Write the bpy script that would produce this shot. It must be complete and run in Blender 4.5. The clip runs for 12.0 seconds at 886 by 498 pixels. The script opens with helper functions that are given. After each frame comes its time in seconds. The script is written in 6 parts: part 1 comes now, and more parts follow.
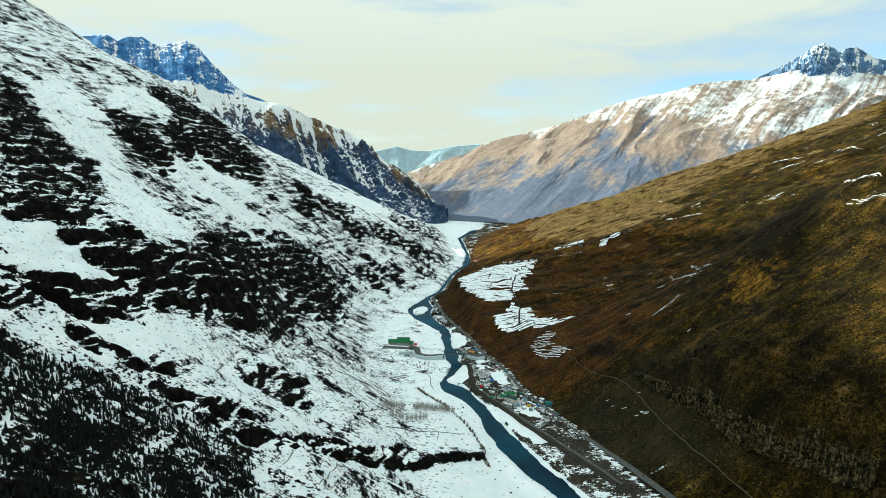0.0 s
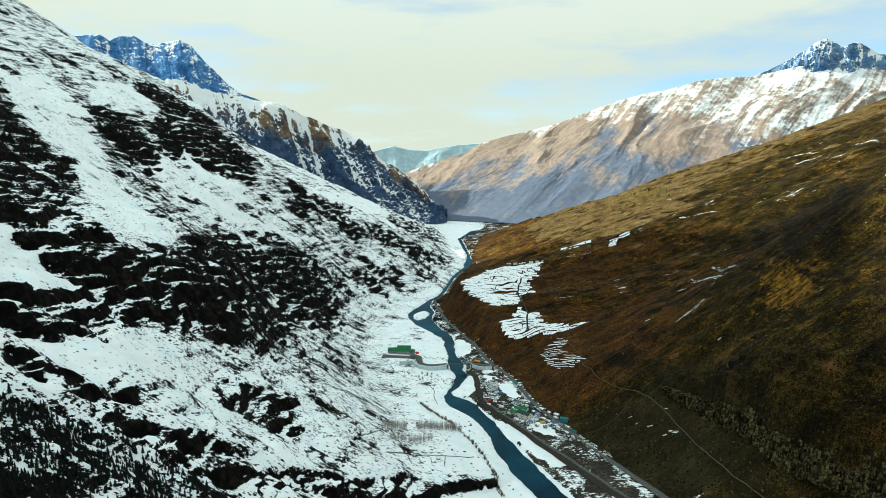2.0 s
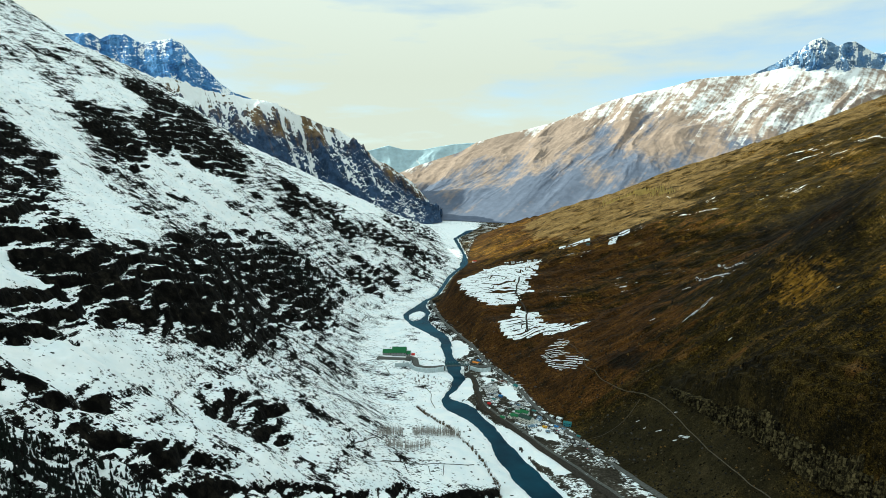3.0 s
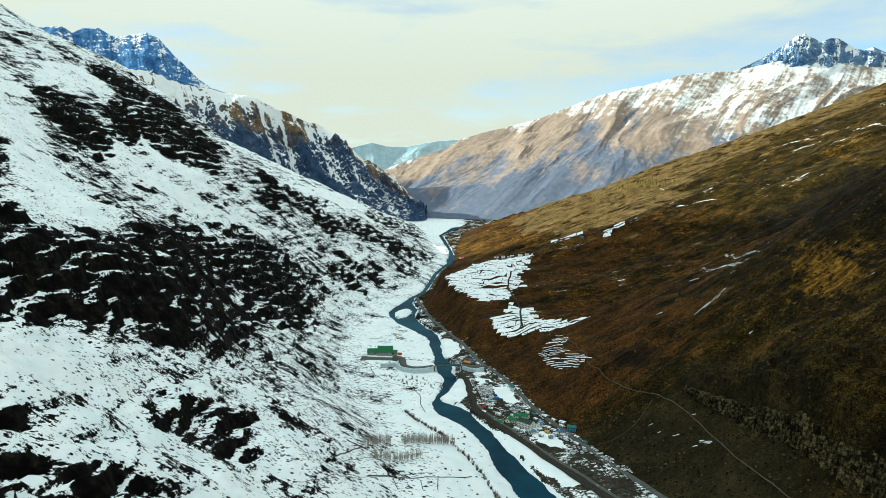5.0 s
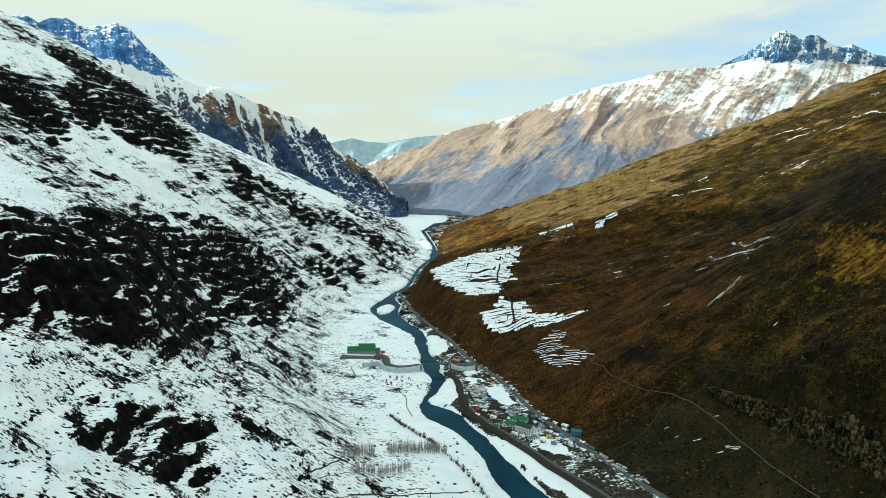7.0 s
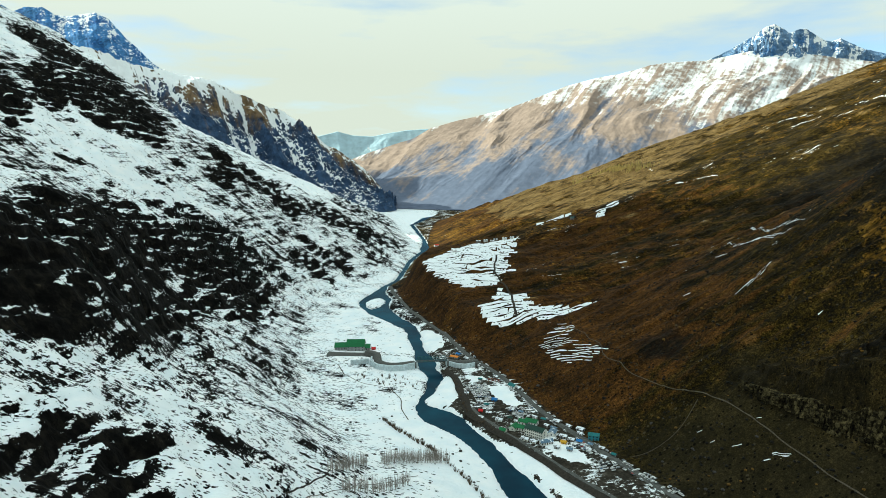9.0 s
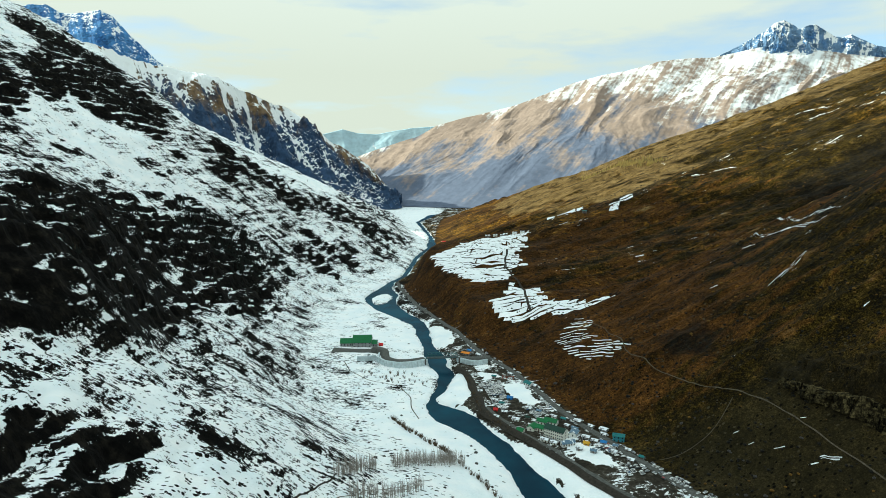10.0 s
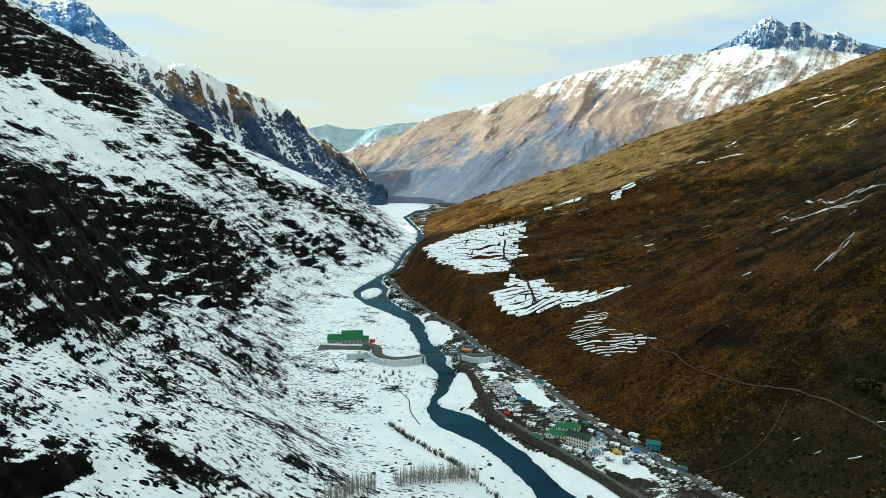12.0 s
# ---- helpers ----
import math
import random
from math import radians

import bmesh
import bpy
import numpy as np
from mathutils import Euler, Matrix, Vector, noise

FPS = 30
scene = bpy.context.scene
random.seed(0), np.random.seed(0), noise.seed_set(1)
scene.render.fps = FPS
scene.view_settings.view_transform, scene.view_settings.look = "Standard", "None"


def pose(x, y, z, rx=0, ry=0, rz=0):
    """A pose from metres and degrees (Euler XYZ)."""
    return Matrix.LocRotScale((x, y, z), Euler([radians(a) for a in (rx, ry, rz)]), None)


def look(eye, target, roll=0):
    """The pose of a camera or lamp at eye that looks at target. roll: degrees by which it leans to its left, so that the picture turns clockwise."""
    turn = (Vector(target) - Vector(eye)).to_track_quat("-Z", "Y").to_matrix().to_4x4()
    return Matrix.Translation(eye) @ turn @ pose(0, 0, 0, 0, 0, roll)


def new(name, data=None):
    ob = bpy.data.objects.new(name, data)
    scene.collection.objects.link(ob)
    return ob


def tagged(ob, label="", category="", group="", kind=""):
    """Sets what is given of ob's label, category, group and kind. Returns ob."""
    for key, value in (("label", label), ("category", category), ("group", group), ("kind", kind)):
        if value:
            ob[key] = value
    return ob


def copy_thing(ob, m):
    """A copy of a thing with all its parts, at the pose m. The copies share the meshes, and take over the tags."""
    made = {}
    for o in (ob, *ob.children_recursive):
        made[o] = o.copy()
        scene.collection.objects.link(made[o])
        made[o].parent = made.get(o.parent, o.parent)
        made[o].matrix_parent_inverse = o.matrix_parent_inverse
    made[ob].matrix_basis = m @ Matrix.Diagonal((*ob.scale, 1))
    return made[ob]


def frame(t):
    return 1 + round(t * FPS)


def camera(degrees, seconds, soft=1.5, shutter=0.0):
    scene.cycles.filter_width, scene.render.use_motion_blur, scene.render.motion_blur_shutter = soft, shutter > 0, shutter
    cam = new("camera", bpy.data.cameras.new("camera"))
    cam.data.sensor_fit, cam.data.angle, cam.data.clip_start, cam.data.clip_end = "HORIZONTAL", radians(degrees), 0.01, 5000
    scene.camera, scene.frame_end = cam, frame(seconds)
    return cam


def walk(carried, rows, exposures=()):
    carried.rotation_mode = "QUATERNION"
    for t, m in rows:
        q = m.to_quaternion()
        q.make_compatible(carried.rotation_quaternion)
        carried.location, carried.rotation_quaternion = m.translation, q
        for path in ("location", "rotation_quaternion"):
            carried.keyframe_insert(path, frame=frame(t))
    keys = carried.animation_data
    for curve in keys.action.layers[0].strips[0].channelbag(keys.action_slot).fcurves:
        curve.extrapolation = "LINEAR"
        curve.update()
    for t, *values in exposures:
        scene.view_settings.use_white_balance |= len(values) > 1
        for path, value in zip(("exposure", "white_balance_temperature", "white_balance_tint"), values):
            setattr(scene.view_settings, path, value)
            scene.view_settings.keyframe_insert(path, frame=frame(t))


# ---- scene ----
cam = camera(72.0, 12.0, soft=0.62)
PATH = [
    (0, (0.0, 0.0, 327.2), (0.00, 99.19, 314.51), 0.00),
    (0.5, (-2.1, 18.8, 325.9), (-2.29, 117.97, 313.14), -0.10),
    (1, (-4.4, 37.5, 324.4), (-4.54, 136.66, 311.71), -0.21),
    (1.5, (-6.2, 55.5, 322.6), (-6.25, 154.71, 309.95), -0.32),
    (2, (-7.7, 72.8, 319.8), (-7.41, 171.98, 307.23), -0.38),
    (2.5, (-9.0, 89.9, 315.9), (-8.35, 189.07, 303.35), -0.44),
    (3, (-10.9, 106.8, 310.7), (-9.73, 205.99, 298.24), -0.45),
    (5, (-17.6, 175.6, 288.1), (-13.77, 274.79, 275.64), -0.63),
    (5.5, (-19.3, 193.3, 282.2), (-14.76, 292.40, 269.74), -0.60),
    (6, (-20.7, 211.3, 276.2), (-15.34, 310.40, 263.75), -0.56),
    (6.5, (-22.3, 229.1, 270.4), (-16.06, 328.11, 257.92), -0.55),
    (7, (-23.8, 246.4, 264.8), (-16.75, 345.33, 252.16), -0.58),
    (9, (-30.4, 315.4, 241.9), (-21.25, 414.14, 228.86), -0.58),
    (9.5, (-32.5, 332.8, 235.1), (-23.53, 431.55, 222.07), -0.60),
    (10, (-34.8, 350.0, 226.8), (-26.40, 448.80, 213.77), -0.63),
    (10.5, (-37.5, 367.1, 220.1), (-29.00, 465.94, 207.18), -0.57),
    (11, (-40.3, 384.5, 214.3), (-30.93, 483.20, 201.31), -0.52),
    (11.5, (-42.7, 402.2, 208.7), (-32.52, 500.80, 195.63), -0.48),
    (12, (-45.0, 419.7, 203.2), (-34.01, 518.26, 190.00), -0.48),
]
walk(cam, [(t, look(eye, target, roll)) for t, eye, target, roll in PATH], exposures=[(0, 1.0, 6100, -8), (12, 1.0, 6100, -8)])

# ---------------------------------------------------------------- sky and sun
SUN_ELEV, SUN_AZ = radians(27), radians(-78)      # azimuth from +y towards +x
world = bpy.data.worlds.new("world")
scene.world = world
world.use_nodes = True
wn, wl = world.node_tree.nodes, world.node_tree.links
wn.clear()
sky = wn.new("ShaderNodeTexSky")
sky.sky_type, sky.sun_disc = "NISHITA", False
sky.sun_elevation, sky.sun_rotation = SUN_ELEV, SUN_AZ
sky.altitude, sky.air_density, sky.dust_density, sky.ozone_density = 3000, 1.0, 1.5, 1.5
geo = wn.new("ShaderNodeTexCoord")
cmap = wn.new("ShaderNodeMapping")
cmap.inputs["Scale"].default_value = (1.0, 1.0, 5.0)
cmap.inputs["Location"].default_value = (0.35, 0.0, 0.2)
cnoise = wn.new("ShaderNodeTexNoise")
cnoise.inputs["Scale"].default_value, cnoise.inputs["Detail"].default_value = 2.0, 7.0
cnoise.inputs["Roughness"].default_value = 0.55
cramp = wn.new("ShaderNodeValToRGB")
cramp.color_ramp.elements[0].position, cramp.color_ramp.elements[1].position = 0.27, 0.50
cmix = wn.new("ShaderNodeMix")
cmix.data_type = "RGBA"
bg = wn.new("ShaderNodeBackground")
bg.inputs["Strength"].default_value = 0.11
wout = wn.new("ShaderNodeOutputWorld")
wl.new(geo.outputs["Generated"], cmap.inputs["Vector"])
wl.new(cmap.outputs["Vector"], cnoise.inputs["Vector"])
wl.new(cnoise.outputs["Fac"], cramp.inputs["Fac"])
wl.new(cramp.outputs["Color"], cmix.inputs["Factor"])
wl.new(sky.outputs["Color"], cmix.inputs["A"])
# thin overcast: creamy at the horizon, brighter and whiter towards the zenith
up = wn.new("ShaderNodeSeparateXYZ")
wl.new(geo.outputs["Generated"], up.inputs[0])
cloud = wn.new("ShaderNodeValToRGB")
cloud.color_ramp.elements[0].color, cloud.color_ramp.elements[1].color = (0.40, 0.39, 0.345, 1), (0.63, 0.67, 0.69, 1)
cloud.color_ramp.elements[0].position, cloud.color_ramp.elements[1].position = 0.15, 0.9
bright = wn.new("ShaderNodeVectorMath")
bright.operation = "SCALE"
bright.inputs["Scale"].default_value = 9.2
wl.new(up.outputs["Z"], cloud.inputs["Fac"])
wl.new(cloud.outputs["Color"], bright.inputs[0])
wl.new(bright.outputs["Vector"], cmix.inputs["B"])
wl.new(cmix.outputs["Result"], bg.inputs["Color"])
wl.new(bg.outputs["Background"], wout.inputs["Surface"])

sun = new("sun", bpy.data.lights.new("sun", "SUN"))
sun.data.energy, sun.data.angle, sun.data.color = 3.6, radians(0.5), (1.0, 0.93, 0.82)
sun_dir = Vector((math.sin(SUN_AZ) * math.cos(SUN_ELEV), math.cos(SUN_AZ) * math.cos(SUN_ELEV), math.sin(SUN_ELEV)))
sun.matrix_world = look((0, 0, 3000), Vector((0, 0, 3000)) - sun_dir)


# ---------------------------------------------------------------- terrain form
def lattice(ix, iy, seed):
    h = (ix.astype(np.int64) * 374761393 + iy.astype(np.int64) * 668265263 + seed * 974634777) & 0xFFFFFFFF
    h = ((h ^ (h >> 13)) * 1274126177) & 0xFFFFFFFF
    return ((h ^ (h >> 16)) & 0xFFFF) / 32767.5 - 1.0


def vnoise(x, y, seed=0):
    ix, iy = np.floor(x), np.floor(y)
    fx, fy = x - ix, y - iy
    fx, fy = fx * fx * fx * (fx * (fx * 6 - 15) + 10), fy * fy * fy * (fy * (fy * 6 - 15) + 10)
    a, b = lattice(ix, iy, seed), lattice(ix + 1, iy, seed)
    c, d = lattice(ix, iy + 1, seed), lattice(ix + 1, iy + 1, seed)
    return (a + (b - a) * fx) * (1 - fy) + (c + (d - c) * fx) * fy


def fbm(x, y, octaves=4, seed=0, gain=0.5):
    out, amp, total = 0.0, 1.0, 0.0
    for k in range(octaves):
        out = out + amp * vnoise(x * 2**k + 17.3 * k, y * 2**k - 9.1 * k, seed + k)
        total, amp = total + amp, amp * gain
    return out / total


def ridged(x, y, octaves=4, seed=0):
    out, amp, total = 0.0, 1.0, 0.0
    for k in range(octaves):
        out = out + amp * (1 - np.abs(vnoise(x * 2**k + 5.7 * k, y * 2**k + 3.3 * k, seed + k)) * 2)
        total, amp = total + amp, amp * 0.5
    return out / total


def sstep(a, b, v):
    t = np.clip((v - a) / (b - a), 0, 1)
    return t * t * (3 - 2 * t)


def knots(y, *pairs):
    return np.interp(y, pairs[0::2], pairs[1::2])


def smooth_knots(y, *pairs):
    return (knots(y - 30, *pairs) + knots(y - 12, *pairs) + knots(y + 12, *pairs) + knots(y + 30, *pairs)) / 4


def bank_knots(y, *pairs):
    return (knots(y - 9, *pairs) + knots(y - 3, *pairs) + knots(y + 3, *pairs) + knots(y + 9, *pairs)) / 4


def left_bank(y):
    return bank_knots(y, -400, 312, 300, 207, 577, 115, 640, 84, 710, 60, 800, 44, 830, 36, 854, 20, 866, 9, 883, -1, 905, -6, 923, -4, 942, 3, 984, 12, 1002, 13,
                      1029, 8, 1074, 2, 1142, 0, 1193, -6, 1221, -7, 1273, -33, 1324, -61, 1345, -66, 1391, -82, 1440, -82, 1560, -46, 1650, -12, 1755, 2,
                      1866, 17, 1941, 28, 2100, 66, 2273, 82, 2408, 90, 2960, 70, 3500, 180, 5200, 470)


def right_bank(y):
    return bank_knots(y, -400, 348, 300, 243, 577, 145, 640, 118, 710, 92, 800, 67, 828, 59, 846, 50, 866, 43, 891, 37, 907, 26, 916, 5, 926, 5, 955, 19, 977, 25, 999, 34,
                      1014, 29, 1054, 30, 1082, 25, 1108, 16, 1159, 14, 1217, 16, 1245, 11, 1300, -12, 1368, -29, 1447, -24, 1504, -35, 1563, -30, 1650, 1, 1755, 14,
                      1900, 36, 2026, 62, 2100, 86, 2181, 100, 2408, 104, 2960, 90, 3500, 225, 5200, 530)


def river_mid(y):
    return (left_bank(y) + right_bank(y)) / 2


def river_half(y):
    return (right_bank(y) - left_bank(y)) / 2


def left_foot(y):
    return smooth_knots(y, -400, 60, 400, 12, 600, -8, 700, -20, 760, -32, 830, -62, 900, -78, 1000, -98, 1100, -125, 1280, -150,
                        1450, -118, 1560, -92, 1640, -48, 1700, -26, 1755, -8, 1866, 8, 1941, 20, 2100, 48, 2250, 58, 2400, 56, 2700, 40, 3000, 28, 3450, 10, 3700, -30, 5200, -100)


def right_foot(y):
    return smooth_knots(y, -400, 420, 400, 275, 600, 208, 700, 180, 738, 168, 774, 155, 823, 137, 897, 118, 954, 110, 1037, 83,
                        1118, 64, 1240, 35, 1459, -10, 1560, -10, 1650, 14, 1836, 46, 2000, 72, 2145, 96, 2329, 112, 2503, 124, 2821, 160, 3086, 200,
                        3600, 420, 5200, 800)


def land(x, y, detail=True):
    """Height of the land, and how far it is left of the left foot and right of the right foot."""
    rm, rh, lf, rf = river_mid(y), river_half(y), left_foot(y), right_foot(y)
    edge = np.abs(x - rm + 3 * vnoise(x / 23, y / 23, 5) + 1.2 * vnoise(x / 7, y / 7, 6)) - rh
    dl, dr = lf - x, x - rf
    # left side: a fan from the bank to the foot of the slope, then the mountainside
    fan = knots(y, 300, 50, 600, 36, 700, 28, 760, 22, 830, 12, 900, 5, 980, 2.5, 1060, 2, 1110, 5, 1500, 5, 5000, 5)
    bank = np.maximum(rm - rh - lf, 20.0)
    up = np.clip((rm - rh - x) / bank, 0, 1)
    z_left = 1.2 + fan * up + 1.4 * sstep(0, 14, rm - rh - x)
    slope = knots(y, 300, 0.6, 760, 0.6, 900, 0.64, 1200, 0.7, 1900, 0.72, 2700, 0.62, 3600, 0.5)
    d = np.maximum(dl, 0)
    side = slope * (d - 25 * (1 - np.exp(-d / 25)))
    # the spur's crest: past it the mountainside falls away again
    crest = knots(d, 0, 2700, 150, 2250, 260, 1960, 350, 1850, 500, 1850, 785, 1990, 900, 2060, 1060, 2200, 1300, 2350, 2500, 2500)
    crest = crest + 40 * fbm(d / 220, d * 0 + 3.1, 3, 21)
    # a cliff band steps up across the lower slope
    cliff = knots(y, 400, 340, 560, 325, 633, 270, 741, 178, 850, 178, 1000, 205, 1200, 230) + 22 * fbm(y / 80, y * 0 + 0.4, 3, 25)
    side = side + 52 * sstep(-42, 40, d - cliff) * (1 - sstep(50, 360, d - cliff)) * sstep(590, 720, y) * (1 - sstep(950, 1250, y))
    side = side - 36 * sstep(560, 950, d) - 75 * sstep(900, 1270, d)
    side = np.maximum(side - 0.6 * np.maximum(y - crest, 0), (0.47 * d - 6) * (1 - sstep(3000, 3900, y)))
    z_left = z_left + np.maximum(side, 0)
    # a scarp across the fan: the near field lies lower
    line = y - (434 + (x + 151) * 1.1) + 6 * vnoise(x / 15, y / 15, 27)
    z_left = z_left - 9 * (1 - sstep(-7, 5, line)) * sstep(300, 420, y + x) * (1 - sstep(20, 150, d)) * sstep(4, 30, rm - rh - x)
    # right side: village flat, then bluff, fields and hillside
    z_right = 1.5 + 3.0 * sstep(0, 12, x - rm - rh) + 1.5 * sstep(20, 60, x - rm - rh)
    rs = knots(y, 300, 0.9, 600, 0.88, 800, 0.78, 930, 0.62, 1085, 0.42, 1400, 0.37, 2600, 0.36, 3600, 0.3)
    d2 = np.maximum(dr, 0)
    shelf = sstep(1060, 1180, y) * (1 - sstep(1600, 1750, y))
    rise = rs * (d2 - 14 * (1 - np.exp(-d2 / 14)))
    bench = 30 * sstep(0, 50, d2) + 0.12 * np.minimum(d2, 260) + np.maximum(d2 - 260, 0) * 0.36 + 0.09 * np.clip(y - 1250, 0, 400) * sstep(5, 50, d2)
    rise = rise * (1 - shelf) + bench * shelf
    crest2 = knots(d2, 0, 3300, 300, 2950, 650, 2650, 1300, 2500, 3000, 2600) + 60 * fbm(d2 / 260, d2 * 0 + 8.8, 3, 33)
    rise = np.maximum(rise - 0.45 * np.maximum(y - crest2, 0), 0)
    z_right = z_right + rise
    z = np.where(x < rm, z_left, z_right)
    z = np.where(edge < 0, np.maximum(-3.0, 0.9 * edge), np.minimum(z, 0.35 * edge + 0.2 + np.maximum(np.abs(x - rm) - rh, 0) * 0.6))
    isle = 1 - np.hypot((x + 54 + 3 * vnoise(x / 9, y / 9, 7) - 0.12 * (y - 1410)) / 17, (y - 1412) / 46)
    z = np.where((isle > 0) & (edge < 0), np.maximum(z, np.minimum(5 * isle, 1.6) - 0.4), z)
    face = x - knots(y, 430, 362, 456, 347, 490, 329, 525, 313, 562, 299, 592, 287, 618, 285, 655, 279, 686, 268, 720, 260, 762, 250, 800, 240)
    z = z + 42 * sstep(-1, 12, face) * (1 - sstep(30, 260, face)) * sstep(430, 480, y) * (1 - sstep(640, 760, y))
    if detail:
        lk, rk = sstep(10, 120, d), sstep(10, 120, d2)
        g = fbm(d / 420, y / 120 + d / 900, 3, 40)
        z = z + lk * (22 * g * sstep(0, 400, d) + 9 * ridged(d / 160 + 2 * g, y / 70, 4, 50) + 4.0 * fbm(x / 26, y / 26, 3, 60) + 1.3 * fbm(x / 7, y / 7, 2, 65))
        g2 = fbm(d2 / 420 + 3, y / 170, 3, 70)
        z = z + rk * (20 * g2 * sstep(0, 500, d2) + 9 * ridged(d2 / 200, y / 62 + g2, 4, 80) + 3.0 * fbm(x / 24, y / 24, 3, 90) + 0.8 * fbm(x / 7, y / 7, 2, 95))
        flat = np.where(edge > 4, 1.0, 0.0) * (1 - lk) * (1 - rk)
        z = z + flat * 0.5 * fbm(x / 18, y / 18, 4, 99)
    return z, dl, dr
# ---- end of terrain form


def node_material(name):
    m = bpy.data.materials.new(name)
    m.use_nodes = True
    nt = m.node_tree
    return m, nt, nt.nodes["Principled BSDF"]


class Nodes:
    """Short hand for shader nodes."""

    def __init__(self, nt):
        self.nt = nt
        self.pos = nt.nodes.new("ShaderNodeTexCoord").outputs["Object"]

    def put(self, socket, value):
        if hasattr(value, "is_linked"):
            self.nt.links.new(value, socket)
        elif value is not None:
            socket.default_value = value

    def math(self, op, a, b=None, clamp=False):
        n = self.nt.nodes.new("ShaderNodeMath")
        n.operation, n.use_clamp = op, clamp
        self.put(n.inputs[0], a)
        self.put(n.inputs[1], b)
        return n.outputs[0]

    def noise(self, scale, detail=5, rough=0.55, stretch=(1, 1, 1), turn=0, source=None):
        mp = self.nt.nodes.new("ShaderNodeMapping")
        mp.inputs["Scale"].default_value = stretch
        mp.inputs["Rotation"].default_value = (0, 0, turn)
        self.nt.links.new(source or self.pos, mp.inputs["Vector"])
        n = self.nt.nodes.new("ShaderNodeTexNoise")
        n.inputs["Scale"].default_value, n.inputs["Detail"].default_value, n.inputs["Roughness"].default_value = scale, detail, rough
        self.nt.links.new(mp.outputs[0], n.inputs["Vector"])
        return n.outputs["Fac"]

    def cells(self, scale, stretch=(1, 1, 1), turn=0):
        """Distance to the nearest of many scattered points, and a random value for each."""
        mp = self.nt.nodes.new("ShaderNodeMapping")
        mp.inputs["Scale"].default_value = stretch
        mp.inputs["Rotation"].default_value = (0, 0, turn)
        self.nt.links.new(self.pos, mp.inputs["Vector"])
        v = self.nt.nodes.new("ShaderNodeTexVoronoi")
        v.inputs["Scale"].default_value = scale
        self.nt.links.new(mp.outputs[0], v.inputs["Vector"])
        sep = self.nt.nodes.new("ShaderNodeSeparateColor")
        self.nt.links.new(v.outputs["Color"], sep.inputs[0])
        return v.outputs["Distance"], sep.outputs[0], sep.outputs[1]

    def ramp(self, fac, *stops):
        n = self.nt.nodes.new("ShaderNodeValToRGB")
        els = n.color_ramp.elements
        while len(els) < len(stops):
            els.new(0.5)
        for e, (p, c) in zip(els, stops):
            e.position, e.color = p, (*c, 1) if len(c) == 3 else c
        self.put(n.inputs[0], fac)
        return n.outputs[0]

    def step(self, v, a, b):
        n = self.nt.nodes.new("ShaderNodeMapRange")
        n.interpolation_type = "SMOOTHSTEP"
        self.put(n.inputs["Value"], v)
        self.put(n.inputs["From Min"], a)
        self.put(n.inputs["From Max"], b)
        return n.outputs[0]

    def mix(self, fac, a, b, blend="MIX"):
        n = self.nt.nodes.new("ShaderNodeMix")
        n.data_type, n.blend_type = "RGBA", blend
        self.put(n.inputs["Factor"], fac)
        self.put(n.inputs["A"], (*a, 1) if isinstance(a, tuple) else a)
        self.put(n.inputs["B"], (*b, 1) if isinstance(b, tuple) else b)
        return n.outputs["Result"]

    def attr(self, name):
        n = self.nt.nodes.new("ShaderNodeAttribute")
        n.attribute_name = name
        return n.outputs["Fac"]

    def normal_z(self):
        g = self.nt.nodes.new("ShaderNodeNewGeometry")
        s = self.nt.nodes.new("ShaderNodeSeparateXYZ")
        self.nt.links.new(g.outputs["Normal"], s.inputs[0])
        return s.outputs[2]

    def bump(self, height, strength, distance, bsdf):
        b = self.nt.nodes.new("ShaderNodeBump")
        b.inputs["Strength"].default_value, b.inputs["Distance"].default_value = strength, distance
        self.nt.links.new(height, b.inputs["Height"])
        self.nt.links.new(b.outputs[0], bsdf.inputs["Normal"])


